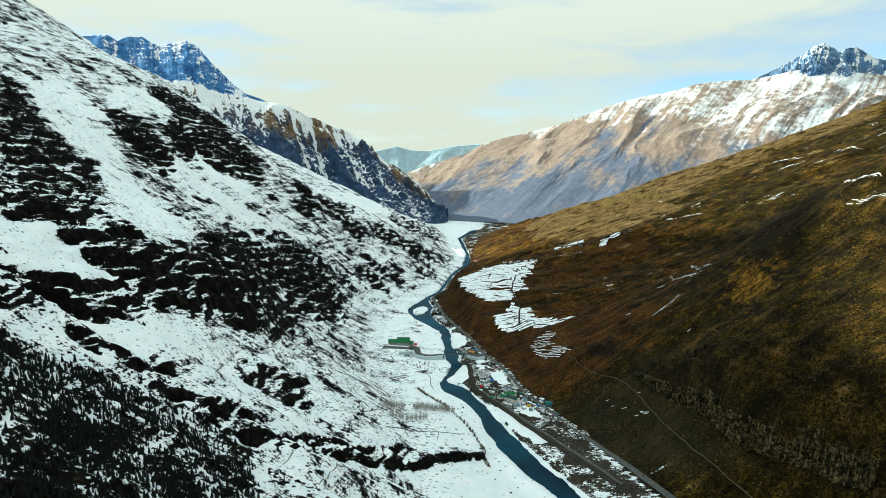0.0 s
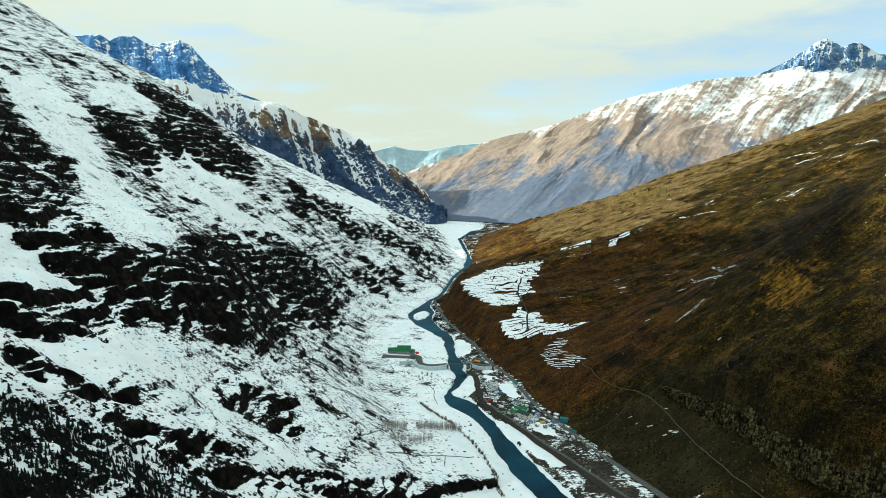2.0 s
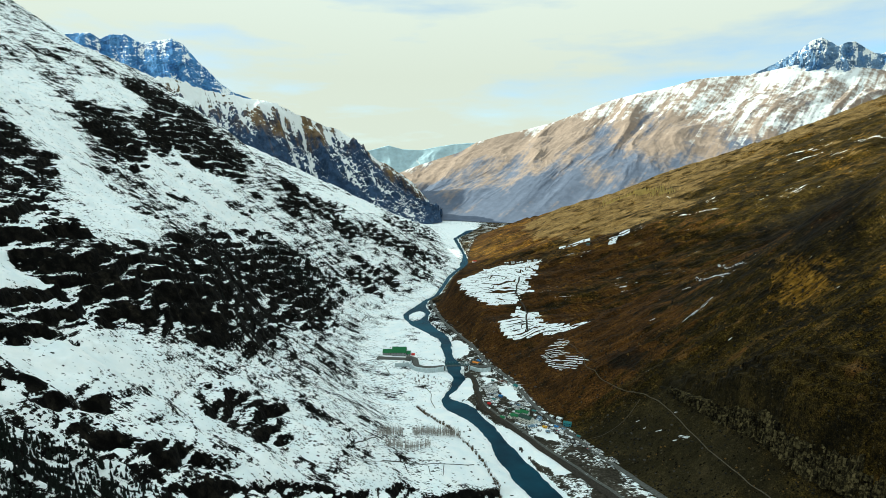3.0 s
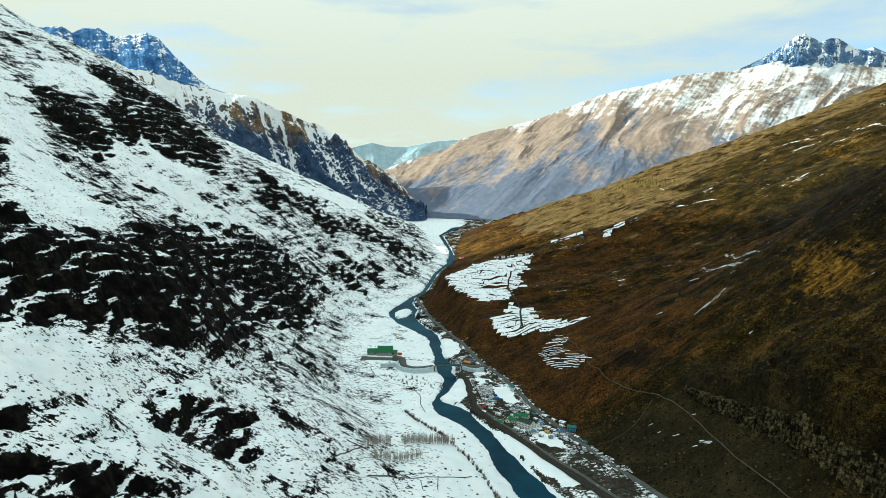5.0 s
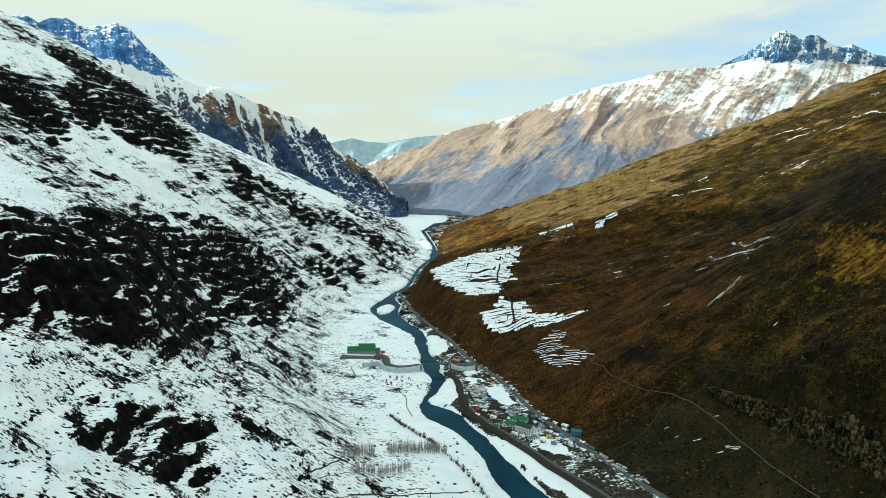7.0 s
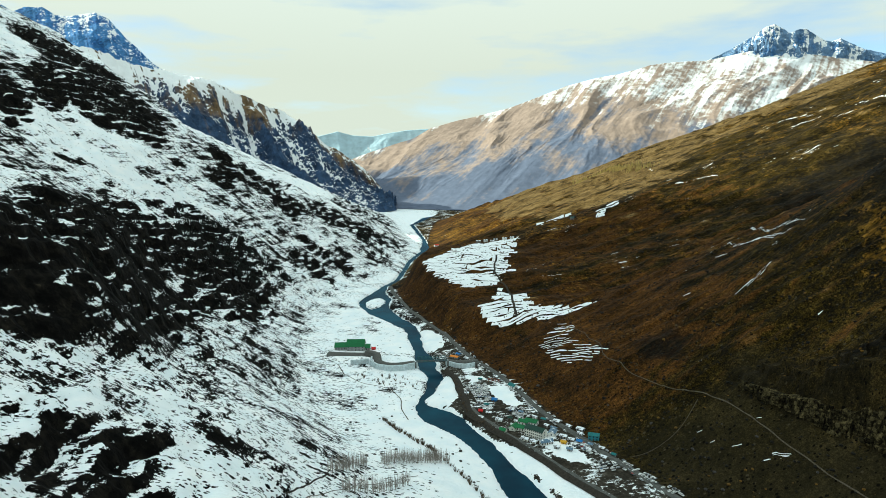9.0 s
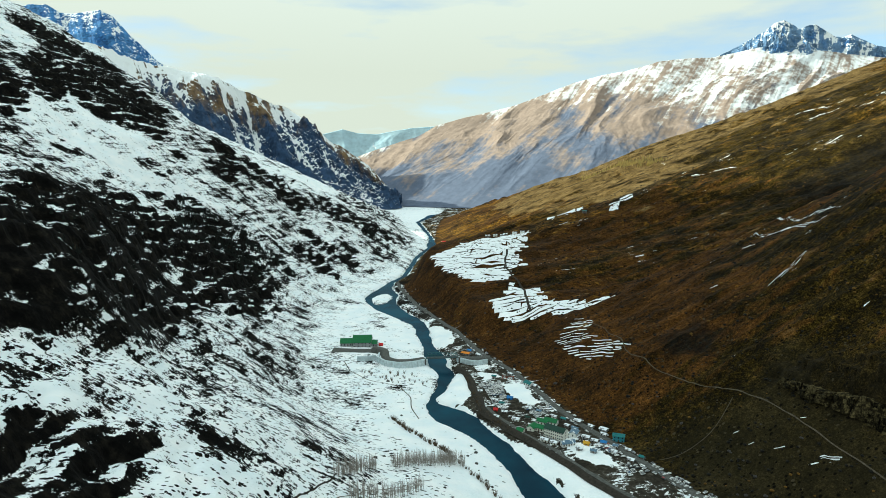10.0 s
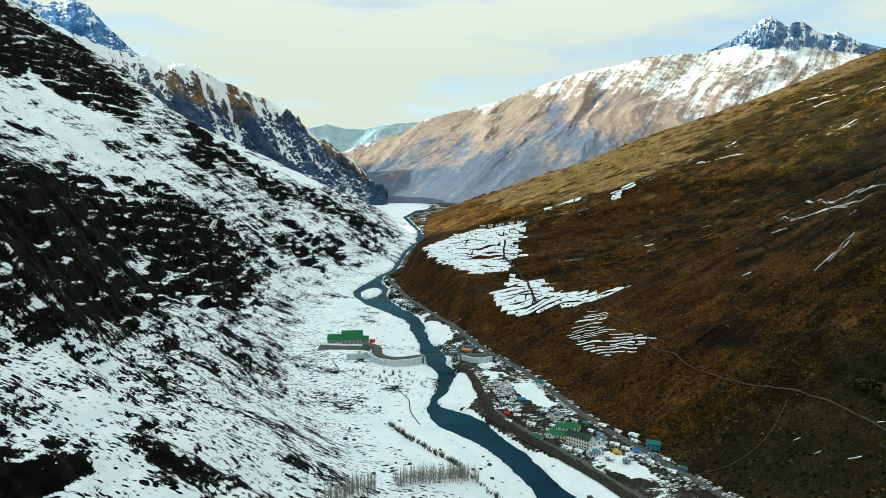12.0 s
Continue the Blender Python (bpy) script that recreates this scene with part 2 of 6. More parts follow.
# ---------------------------------------------------------------- materials
def terrain_material():
    """Snow in drifts and flecks over dark rock and brown scrub, by the land's own attributes."""
    m, nt, bsdf = node_material("mountain_terrain")
    n = Nodes(nt)
    bands = n.noise(1.0, 4, 0.55, (0.016, 0.075, 0.03), 0.25)
    fleck = n.noise(0.30, 8, 0.72)
    coarse = n.noise(0.028, 7, 0.68)
    fine = n.noise(0.16, 8, 0.65)
    grain = n.noise(1.0, 6, 0.64, (0.05, 0.22, 0.10), 0.3)
    dash = n.noise(1.0, 4, 0.6, (0.012, 0.22, 0.03), 0.3)
    broad = n.noise(0.012, 5, 0.6)
    pebble = n.noise(0.9, 4, 0.6)
    shelf = n.noise(1.0, 8, 0.7, (0.045, 0.06, 0.36), 0.2)
    tier = n.noise(1.0, 5, 0.6, (0.013, 0.02, 0.12), 0.2)
    chip = n.noise(1.0, 8, 0.74, (0.16, 0.42, 0.42), 0.35)
    snow, patchy, earth, gold, red, run = (n.attr(k) for k in ("snow", "patchy", "earth", "gold", "red", "streaky"))
    rocky, dry_sunlit = n.attr("rocky"), n.attr("dry_sunlit")
    stones = n.ramp(n.math("ADD", n.math("MULTIPLY", fleck, 0.6), n.math("MULTIPLY", coarse, 0.4)), (0.35, (0.009, 0.008, 0.006)), (0.5, (0.04, 0.034, 0.025)), (0.66, (0.14, 0.125, 0.10)))
    off = lambda v, k: n.math("MULTIPLY", n.math("SUBTRACT", v, 0.5), k)
    left = n.math("SUBTRACT", run, n.math("MULTIPLY", earth, run), True)
    lines = n.math("MULTIPLY", off(bands, 0.7), n.math("SUBTRACT", run, n.math("MULTIPLY", rocky, run)))
    lines = n.math("ADD", lines, n.math("MULTIPLY", off(shelf, 3.4), n.math("ADD", n.math("MULTIPLY", rocky, 0.2), n.math("MULTIPLY", run, 0.5))))
    wob = n.math("ADD", n.math("ADD", lines, n.math("ADD", off(chip, 1.9), n.math("MULTIPLY", off(tier, 2.0), run))), n.math("ADD", off(fleck, 1.3), off(coarse, 2.0)))
    tilt = n.math("MULTIPLY", n.math("SUBTRACT", n.normal_z(), 0.82), n.math("ADD", 0.9, n.math("ADD", n.math("MULTIPLY", rocky, 1.0), n.math("MULTIPLY", left, 0.7))))
    cover = n.math("ADD", snow, n.math("MULTIPLY", n.math("ADD", wob, tilt), patchy))
    cover = n.math("ADD", cover, n.math("MULTIPLY", n.math("MULTIPLY", off(dash, 1.5), left), n.math("SUBTRACT", 1.0, n.math("MULTIPLY", rocky, 0.6))))
    # stones strewn down the slopes, in trains
    talus = n.attr("talus")
    for scale, stretch, turn, most, size in ((0.62, (0.45, 1.0, 0.8), 0.32, 0.95, 0.56), (0.30, (0.4, 1.0, 0.8), 0.28, 0.6, 0.36)):
        dist, pick, wide = n.cells(scale, stretch, turn)
        trains = n.math("MULTIPLY", talus, n.math("ADD", 0.62, off(dash, 3.6)), True)
        here = n.step(n.math("ADD", pick, n.math("MULTIPLY", trains, most)), 0.98, 1.0)
        dist = n.math("ADD", dist, off(fleck, 0.9))
        stone = n.math("SUBTRACT", 1.0, n.step(dist, n.math("MULTIPLY", wide, size * 0.8), n.math("MULTIPLY", n.math("ADD", wide, 0.15), size)))
        cover = n.math("SUBTRACT", cover, n.math("MULTIPLY", here, stone))
    streaks = n.math("MULTIPLY", n.math("SUBTRACT", earth, n.math("MULTIPLY", dry_sunlit, 0.5), True), n.math("ADD", off(dash, 2.3), off(broad, 1.4)))
    cover = n.math("ADD", cover, streaks)
    fac = n.step(cover, 0.48, 0.52)
    rock = n.ramp(n.math("ADD", n.math("MULTIPLY", fine, 0.55), n.math("MULTIPLY", grain, 0.45)),
                  (0.38, (0.0012, 0.0012, 0.0012)), (0.5, (0.004, 0.0037, 0.0033)), (0.6, (0.014, 0.012, 0.009)), (0.74, (0.07, 0.056, 0.038)))
    mixn = n.math("ADD", n.math("MULTIPLY", fleck, 0.26), n.math("ADD", n.math("MULTIPLY", coarse, 0.26), n.math("MULTIPLY", n.math("ADD", grain, bands), 0.09)))
    mixn = n.math("ADD", mixn, n.math("MULTIPLY", pebble, 0.30))
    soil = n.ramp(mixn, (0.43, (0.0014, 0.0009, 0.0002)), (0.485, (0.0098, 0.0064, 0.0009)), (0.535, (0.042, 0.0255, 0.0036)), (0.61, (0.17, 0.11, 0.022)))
    rust = n.ramp(mixn, (0.42, (0.003, 0.0018, 0.0007)), (0.49, (0.03, 0.0135, 0.003)), (0.54, (0.072, 0.03, 0.006)), (0.62, (0.21, 0.092, 0.021)))
    rmask = n.step(n.math("ADD", red, n.math("ADD", off(bands, 1.6), off(coarse, 1.4))), 0.35, 0.75)
    soil = n.mix(rmask, soil, rust)
    scrub = n.ramp(grain, (0.35, (0.02, 0.012, 0.002)), (0.52, (0.15, 0.074, 0.009)), (0.7, (0.36, 0.19, 0.03)))
    gmask = n.step(n.math("ADD", gold, n.math("ADD", n.math("ADD", off(fine, 2.0), off(coarse, 1.2)), n.math("ADD", off(bands, 0.5), off(pebble, 1.0)))), 0.35, 0.8)
    soil = n.mix(gmask, soil, scrub)
    # straw of dry grass; on the upper hillside it also stands for sunlight
    straw = n.ramp(mixn, (0.42, (0.025, 0.015, 0.005)), (0.5, (0.10, 0.063, 0.022)), (0.6, (0.26, 0.175, 0.072)))
    dmask = n.step(n.math("ADD", n.math("MULTIPLY", dry_sunlit, 0.78), n.math("ADD", off(bands, 1.7), n.math("ADD", off(coarse, 1.4), off(broad, 2.0)))), 0.35, 0.8)
    soil = n.mix(dmask, soil, straw)
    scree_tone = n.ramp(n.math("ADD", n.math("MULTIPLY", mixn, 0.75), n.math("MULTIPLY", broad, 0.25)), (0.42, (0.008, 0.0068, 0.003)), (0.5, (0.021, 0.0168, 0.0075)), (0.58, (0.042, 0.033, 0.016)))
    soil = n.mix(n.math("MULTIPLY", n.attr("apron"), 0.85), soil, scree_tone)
    dist, pick, wide = n.cells(0.42, (0.75, 1.0, 0.8), 0.3)
    spot = n.math("SUBTRACT", 1.0, n.step(dist, n.math("MULTIPLY", wide, 0.38), n.math("MULTIPLY", n.math("ADD", wide, 0.15), 0.5)))
    thick_here = n.math("ADD", pick, n.math("ADD", off(coarse, 0.9), off(broad, 0.9)))
    soil = n.mix(n.math("MULTIPLY", spot, n.step(thick_here, 0.66, 0.7)), soil, (0.0032, 0.0026, 0.0012))
    soil = n.mix(n.math("MULTIPLY", spot, n.math("SUBTRACT", 1.0, n.step(thick_here, 0.02, 0.06))), soil, (0.055, 0.043, 0.025))
    bare = n.mix(n.attr("gravel"), n.mix(earth, rock, soil), stones)
    white = n.ramp(n.noise(0.05, 5, 0.6), (0.35, (0.83, 0.88, 0.90)), (0.65, (0.95, 0.95, 0.94)))
    nt.links.new(n.mix(fac, bare, white), bsdf.inputs["Base Color"])
    bsdf.inputs["Roughness"].default_value = 0.9
    bsdf.inputs["Specular IOR Level"].default_value = 0.05
    n.bump(n.math("ADD", fine, n.math("MULTIPLY", grain, 0.6)), 0.7, 2.5, bsdf)
    return m


def range_material(name, lit_tone, hazy_shade_tone, size, coarse, fine, gullies, tilt_gain, relief, low_haze=0.6, layers=0.5, level=0.5, vivid=1.0, edge=0.06, hang=0.5):
    """Distant rock in a sunlit and a hazy, shaded tone, both painted in, under snow as the mesh lays it, broken by
    gullies and ledges.
    """
    m, nt, bsdf = node_material(name)
    n = Nodes(nt)
    a = n.noise(size, 6, 0.58)
    b = n.noise(size * 6, 6, 0.6)
    strata = n.noise(1.0, 6, 0.65, (0.012, 0.012, 0.03))
    patch = n.noise(size * 0.8, 5, 0.6, (1, 1, 1), 0.7)
    off = lambda v, k: n.math("MULTIPLY", n.math("SUBTRACT", v, 0.5), k)
    cover = n.math("ADD", n.attr("lie"), n.math("MULTIPLY", n.math("SUBTRACT", n.normal_z(), 0.75), tilt_gain))
    cover = n.math("ADD", cover, n.math("ADD", off(a, coarse), n.math("ADD", off(b, fine), off(strata, fine))))
    cover = n.math("ADD", cover, n.math("MULTIPLY", n.attr("gully"), gullies))
    cover = n.math("ADD", cover, n.math("MULTIPLY", n.attr("fall"), hang))
    fac = n.step(cover, 0.5 - edge, 0.5 + edge)
    tone = n.math("ADD", n.math("MULTIPLY", b, 1 - layers), n.math("MULTIPLY", strata, layers))
    # shade in the gullies and haze low down are put into the rock colour
    where = n.math("ADD", patch, n.math("MULTIPLY", n.math("SUBTRACT", n.attr("up"), level), low_haze))
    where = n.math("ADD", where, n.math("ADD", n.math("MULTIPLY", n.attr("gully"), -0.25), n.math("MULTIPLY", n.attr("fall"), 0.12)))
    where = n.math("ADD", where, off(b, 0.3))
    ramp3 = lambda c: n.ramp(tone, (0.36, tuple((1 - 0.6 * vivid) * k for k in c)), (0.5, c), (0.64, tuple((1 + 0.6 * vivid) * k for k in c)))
    bare = n.mix(n.step(where, 0.34, 0.66), ramp3(hazy_shade_tone), ramp3(lit_tone))
    nt.links.new(n.mix(fac, bare, (0.84, 0.85, 0.85)), bsdf.inputs["Base Color"])
    bsdf.inputs["Roughness"].default_value = 0.9
    bsdf.inputs["Specular IOR Level"].default_value = 0.1
    n.bump(n.math("ADD", b, strata), 0.6, relief, bsdf)
    return m


MAT_LAND = terrain_material()
# the blue tones stand in for haze and shade on the far mountains
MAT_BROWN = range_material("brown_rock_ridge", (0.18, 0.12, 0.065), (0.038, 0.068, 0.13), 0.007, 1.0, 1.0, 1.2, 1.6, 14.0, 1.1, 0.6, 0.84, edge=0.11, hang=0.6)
MAT_BLUE = range_material("haze_blue_peak", (0.075, 0.20, 0.42), (0.03, 0.10, 0.27), 0.012, 0.6, 1.6, 0.4, 0.8, 14.0, 0.2, edge=0.08, hang=0.3)
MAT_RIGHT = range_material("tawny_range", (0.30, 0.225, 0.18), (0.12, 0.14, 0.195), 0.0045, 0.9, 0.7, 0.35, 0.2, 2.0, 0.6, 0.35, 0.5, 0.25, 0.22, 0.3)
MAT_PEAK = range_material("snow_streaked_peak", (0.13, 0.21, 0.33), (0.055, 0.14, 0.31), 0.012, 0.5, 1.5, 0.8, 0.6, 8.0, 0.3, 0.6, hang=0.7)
MAT_FAR = range_material("haze_blue_hills", (0.42, 0.56, 0.62), (0.30, 0.50, 0.62), 0.004, 0.3, 0.2, 0.1, 0.1, 3.0, vivid=0.3)


def water_material():
    """Deep glacial water: mostly its own dark teal, with a little sky in the ripples."""
    m, nt, bsdf = node_material("river_water")
    n = Nodes(nt)
    w = n.noise(0.25, 5, 0.6)
    tone = n.ramp(n.noise(0.012, 4), (0.35, (0.002, 0.009, 0.019)), (0.65, (0.006, 0.042, 0.066)))
    nt.links.new(tone, bsdf.inputs["Base Color"])
    bsdf.inputs["Roughness"].default_value = 0.5
    bsdf.inputs["Specular IOR Level"].default_value = 0.0
    n.bump(w, 0.25, 0.3, bsdf)
    gloss = nt.nodes.new("ShaderNodeBsdfGlossy")
    gloss.inputs["Roughness"].default_value = 0.2
    both = nt.nodes.new("ShaderNodeMixShader")
    gloss.inputs["Color"].default_value = (0.45, 0.75, 1.0, 1)
    fres = nt.nodes.new("ShaderNodeFresnel")
    fres.inputs["IOR"].default_value = 1.33
    nt.links.new(n.math("MULTIPLY", fres.outputs[0], 0.36), both.inputs[0])
    nt.links.new(bsdf.outputs[0], both.inputs[1])
    nt.links.new(gloss.outputs[0], both.inputs[2])
    nt.links.new(both.outputs[0], nt.nodes["Material Output"].inputs["Surface"])
    return m


MAT_WATER = water_material()


# ---------------------------------------------------------------- large structure
def grid_mesh(name, P, mask=None, attrs=None, material=None):
    """A mesh from a grid of points (rows, columns, 3); faces where mask is set."""
    nr, nc = P.shape[:2]
    idx = np.arange(nr * nc).reshape(nr, nc)
    q = np.stack([idx[:-1, :-1], idx[:-1, 1:], idx[1:, 1:], idx[1:, :-1]], -1).reshape(-1, 4)
    if mask is not None:
        q = q[mask.reshape(-1)]
    used = np.unique(q)
    remap = np.zeros(nr * nc, np.int64)
    remap[used] = np.arange(len(used))
    q = remap[q]
    me = bpy.data.meshes.new(name)
    me.vertices.add(len(used))
    me.vertices.foreach_set("co", P.reshape(-1, 3)[used].astype(np.float32).ravel())
    me.loops.add(q.size)
    me.loops.foreach_set("vertex_index", q.astype(np.int32).ravel())
    me.polygons.add(len(q))
    me.polygons.foreach_set("loop_start", np.arange(0, q.size, 4, dtype=np.int32))
    me.polygons.foreach_set("loop_total", np.full(len(q), 4, np.int32))
    me.polygons.foreach_set("use_smooth", np.ones(len(q), bool))
    me.update(calc_edges=True)
    for key, val in (attrs or {}).items():
        a = me.attributes.new(key, "FLOAT", "POINT")
        a.data.foreach_set("value", val.reshape(-1)[used].astype(np.float32))
    if material:
        me.materials.append(material)
    return new(name, me)


# outlines in plan of the bare rock, the clean snow and the scrub
GULLY_ROCK = [(-960, 1363), (-893, 1312), (-820, 1250), (-740, 1171), (-662, 1106), (-651, 1129), (-557, 1021), (-544, 974), (-592, 1000), (-645, 1030), (-680, 1021), (-680, 951)]
CLIFF_BAND = [(-489, 677), (-520, 778), (-509, 817), (-513, 875), (-384, 674), (-364, 675), (-333, 694), (-330, 797), (-449, 1225), (-449, 1326), (-390, 1332), (-388, 1468), (-316, 1442), (-250, 1371), (-210, 1337), (-201, 1091), (-247, 1070), (-223, 828), (-228, 699), (-250, 645), (-268, 623), (-273, 539), (-288, 520), (-299, 499), (-309, 478), (-314, 422)]
SNOW_SHELF = [(-436, 599), (-418, 644), (-404, 639), (-381, 625), (-365, 620), (-335, 604), (-328, 567), (-343, 550), (-353, 520), (-365, 496)]
SNOW_NICHE = [(-280, 905), (-313, 1132), (-284, 1118), (-246, 831)]
LOW_LEDGE = [(-278, 446), (-267, 452), (-272, 470), (-264, 454), (-258, 451), (-257, 440), (-264, 434)]
LOW_ROCKS = [(-248, 448), (-237, 451), (-230, 453), (-227, 483), (-216, 488), (-214, 480), (-214, 460), (-218, 443), (-225, 439), (-234, 440)]
DARK_BANK = [(-218, 443), (-202, 459), (-183, 456), (-175, 466), (-163, 482), (-159, 474), (-169, 445), (-181, 441), (-197, 433), (-212, 440)]
OUTCROP = [(-197, 589), (-194, 606), (-187, 623), (-174, 597), (-162, 602), (-151, 630), (-146, 608), (-152, 567), (-162, 567), (-175, 561), (-194, 550), (-198, 554)]
OUTCROP_FOOT = [(-145, 569), (-141, 582), (-132, 585), (-130, 571), (-137, 560)]
CREST_ROCKS = [(-829, 1793), (-852, 1948), (-796, 1935), (-755, 1926), (-699, 1941), (-614, 1805), (-556, 1762), (-495, 1722), (-501, 1669), (-554, 1655), (-603, 1662), (-700, 1770), (-723, 1730), (-778, 1718)]
UPPER_ROCKS = [(-803, 1474), (-791, 1524), (-751, 1546), (-677, 1484), (-621, 1404), (-616, 1358), (-661, 1383), (-684, 1370), (-752, 1423)]
UPPER_BUTTRESS = [(-711, 1611), (-685, 1647), (-609, 1515), (-624, 1498), (-681, 1557)]
ROCK_TOOTH = [(-429, 1773), (-397, 1837), (-369, 1740), (-387, 1712), (-411, 1736)]
FAR_ROCKS = [(-449, 2168), (-380, 2227), (-300, 2245), (-290, 1795), (-339, 1722)]
FAR_LEDGE = [(-232, 1931), (-194, 2006), (-150, 1914), (-178, 1836), (-214, 1849)]
FAR_WOOD_ROCKS = [(-303, 1773), (-250, 1863), (-206, 1782), (-229, 1699), (-275, 1695)]
FAR_BANK = [(-248, 2696), (-121, 2958), (27, 2657), (-42, 2395), (-177, 2407)]
DARK_RIB = [(-323, 1447), (-305, 1470), (-250, 1450), (-190, 1396), (-207, 1382), (-256, 1402)]
SMALL_RIB = [(-221, 1530), (-198, 1576), (-129, 1533), (-133, 1500), (-179, 1531)]
SHRUB_RIB = [(-114, 1908), (-71, 1944), (-24, 1858), (-51, 1857)]
CHUTE = [(-909, 1356), (-929, 1532), (-784, 1430), (-565, 1147), (-358, 884), (-388, 842), (-532, 988), (-661, 1138), (-736, 1182)]
LOW_SNOWFIELD = [(-296, 485), (-265, 616), (-233, 533), (-239, 468), (-269, 468)]
HIGH_SNOWFIELD = [(-871, 1624), (-844, 1748), (-721, 1690), (-755, 1615), (-812, 1533)]
SNOW_RAMP = [(-692, 1672), (-654, 1710), (-508, 1600), (-568, 1609), (-639, 1610)]
FAR_RAMP = [(-386, 2895), (-249, 4190), (-296, 2381), (-497, 2206)]
BLUFF = [(-15, 1536), (36, 1497), (62, 1333), (89, 1234), (94, 1175), (56, 1218), (18, 1329)]
GOLDEN_SCRUB = [(446, 1202), (577, 1199), (524, 722), (408, 543), (368, 626), (340, 770)]
JOINTED_CLIFF = [(246, 790), (270, 760), (300, 690), (335, 630), (375, 560), (400, 480), (348, 440), (310, 510), (285, 590), (270, 660), (250, 740)]
LOWER_BAND = [(-372, 500), (-348, 519), (-324, 536), (-308, 570), (-283, 571), (-273, 540), (-289, 518), (-306, 502), (-303, 446), (-312, 416)]
EDGE_CLIFF = [(-928, 1317), (-793, 1151), (-662, 999), (-569, 973), (-344, 704), (-357, 654), (-427, 665), (-469, 648)]
WOODED_RIB = [(-405, 1425), (-368, 1446), (-317, 1461), (-261, 1403), (-223, 1353), (-242, 1298), (-299, 1291), (-363, 1313)]
SUNLIT_GRASS = [(1900, 2600), (1754, 2456), (1291, 1900), (980, 1380), (796, 1460), (643, 1530), (448, 1560), (330, 1750), (350, 2700), (562, 2950), (1000, 3100), (1900, 3100)]
SCARP = [(-157, 440), (-137, 466), (-118, 500), (-83, 528), (-40, 594), (42, 659), (50, 648), (-6, 586), (-70, 515), (-104, 480), (-119, 462), (-150, 436)]
STEEP_RAMP = [(-643, 1563), (-602, 1570), (-516, 1553), (-454, 1545), (-472, 1484), (-541, 1470), (-616, 1514)]
LONG_RAMP = [(-434, 2266), (-419, 2693), (-175, 2835), (-13, 3200), (-39, 2683), (-277, 2535), (-400, 2150)]
BROAD_RAMP = [(-673, 1458), (-598, 1455), (-521, 1440), (-421, 1470), (-320, 1537), (-346, 1473), (-444, 1398), (-545, 1375), (-623, 1369)]
KNOB = [(-397, 1622), (-383, 1699), (-361, 1691), (-350, 1627), (-372, 1606)]
MIDDLE_RIB = [(-460, 1395), (-382, 1431), (-298, 1434), (-226, 1469), (-225, 1403), (-306, 1386), (-392, 1375)]
LONG_RIB = [(-342, 1700), (-226, 1826), (-98, 1974), (-22, 2042), (-30, 1972), (-150, 1868), (-263, 1721)]
SHORT_RIB = [(-225, 1618), (-135, 1644), (-74, 1630), (-85, 1602), (-178, 1605)]
BLACK_CLIFF = [(-777, 1772), (-800, 1880), (-687, 1790), (-610, 1720), (-539, 1680), (-443, 1613), (-479, 1577), (-538, 1568), (-562, 1534), (-606, 1565), (-640, 1580), (-690, 1640)]
SECOND_CLIFF = [(-815, 1508), (-780, 1537), (-737, 1524), (-695, 1514), (-646, 1562), (-598, 1479), (-651, 1456), (-697, 1404), (-755, 1441)]
RIVER_BAND = [(-199, 1957), (-84, 2078), (10, 2150), (44, 2230), (36, 2090), (-20, 1990), (-105, 1957), (-195, 1866)]
UPPER_BAND = [(-179, 2782), (-300, 2900), (-150, 3100), (-19, 3400), (19, 2872), (-45, 2828)]
LAST_TREES = [(-126, 1972), (-96, 1929), (-46, 1891), (-62, 1858), (-102, 1885)]
BEND_BAND = [(-183, 1544), (-145, 1547), (-134, 1525), (-179, 1504)]
BEND_ROCKS = [(-97, 1753), (-61, 1838), (-6, 1794), (8, 1763), (-29, 1744)]
SHADED_SLOPE = [(770, 1901), (1262, 2302), (1400, 2200), (1294, 1500), (476, 757), (432, 856), (427, 1189)]
SCREE_APRON = [(148, 799), (217, 768), (266, 781), (271, 704), (282, 646), (294, 571), (295, 550), (188, 643)]
GOLD_SHELF = [(360, 807), (401, 801), (425, 758), (392, 733), (388, 681), (347, 703), (327, 765)]
GOLD_LEDGE = [(286, 753), (330, 745), (361, 688), (339, 651), (302, 689)]
GOLD_BROW = [(334, 660), (402, 655), (380, 618), (337, 602)]

WOOD = [(-286, 382), (-258, 400), (-248, 414), (-224, 413), (-198, 424), (-168, 427), (-147, 426), (-125, 395), (-118, 370), (-170, 250), (-260, 180), (-330, 250)]
GULLY_BANK = [(8, 782), (15, 782), (37, 741), (49, 674), (39, 668), (29, 729)]
DARK_SCREE = [(640, 1330), (760, 1340), (844, 1348), (700, 1000), (480, 800), (430, 790), (440, 850), (500, 980), (560, 1150)]
LOW_SCREE = [(219, 900), (248, 890), (258, 850), (236, 835), (217, 870)]
MAROON = [(257, 1066), (307, 1074), (333, 1025), (281, 941), (236, 929), (230, 989)]
GOLD_BAND = [(380, 850), (450, 900), (430, 800), (400, 700), (350, 770), (321, 797), (321, 832)]
SAND_BAR = [(0, 915), (8, 934), (20, 958), (28, 988), (36, 997), (44, 989), (46, 957), (39, 922), (31, 908), (16, 911)]
UPPER_BAR = [(16, 1206), (28, 1199), (43, 1165), (46, 1135), (41, 1105), (28, 1094), (17, 1108), (15, 1154)]
YARD = [(75, 951), (96, 945), (102, 895), (90, 889), (82, 898), (76, 932)]
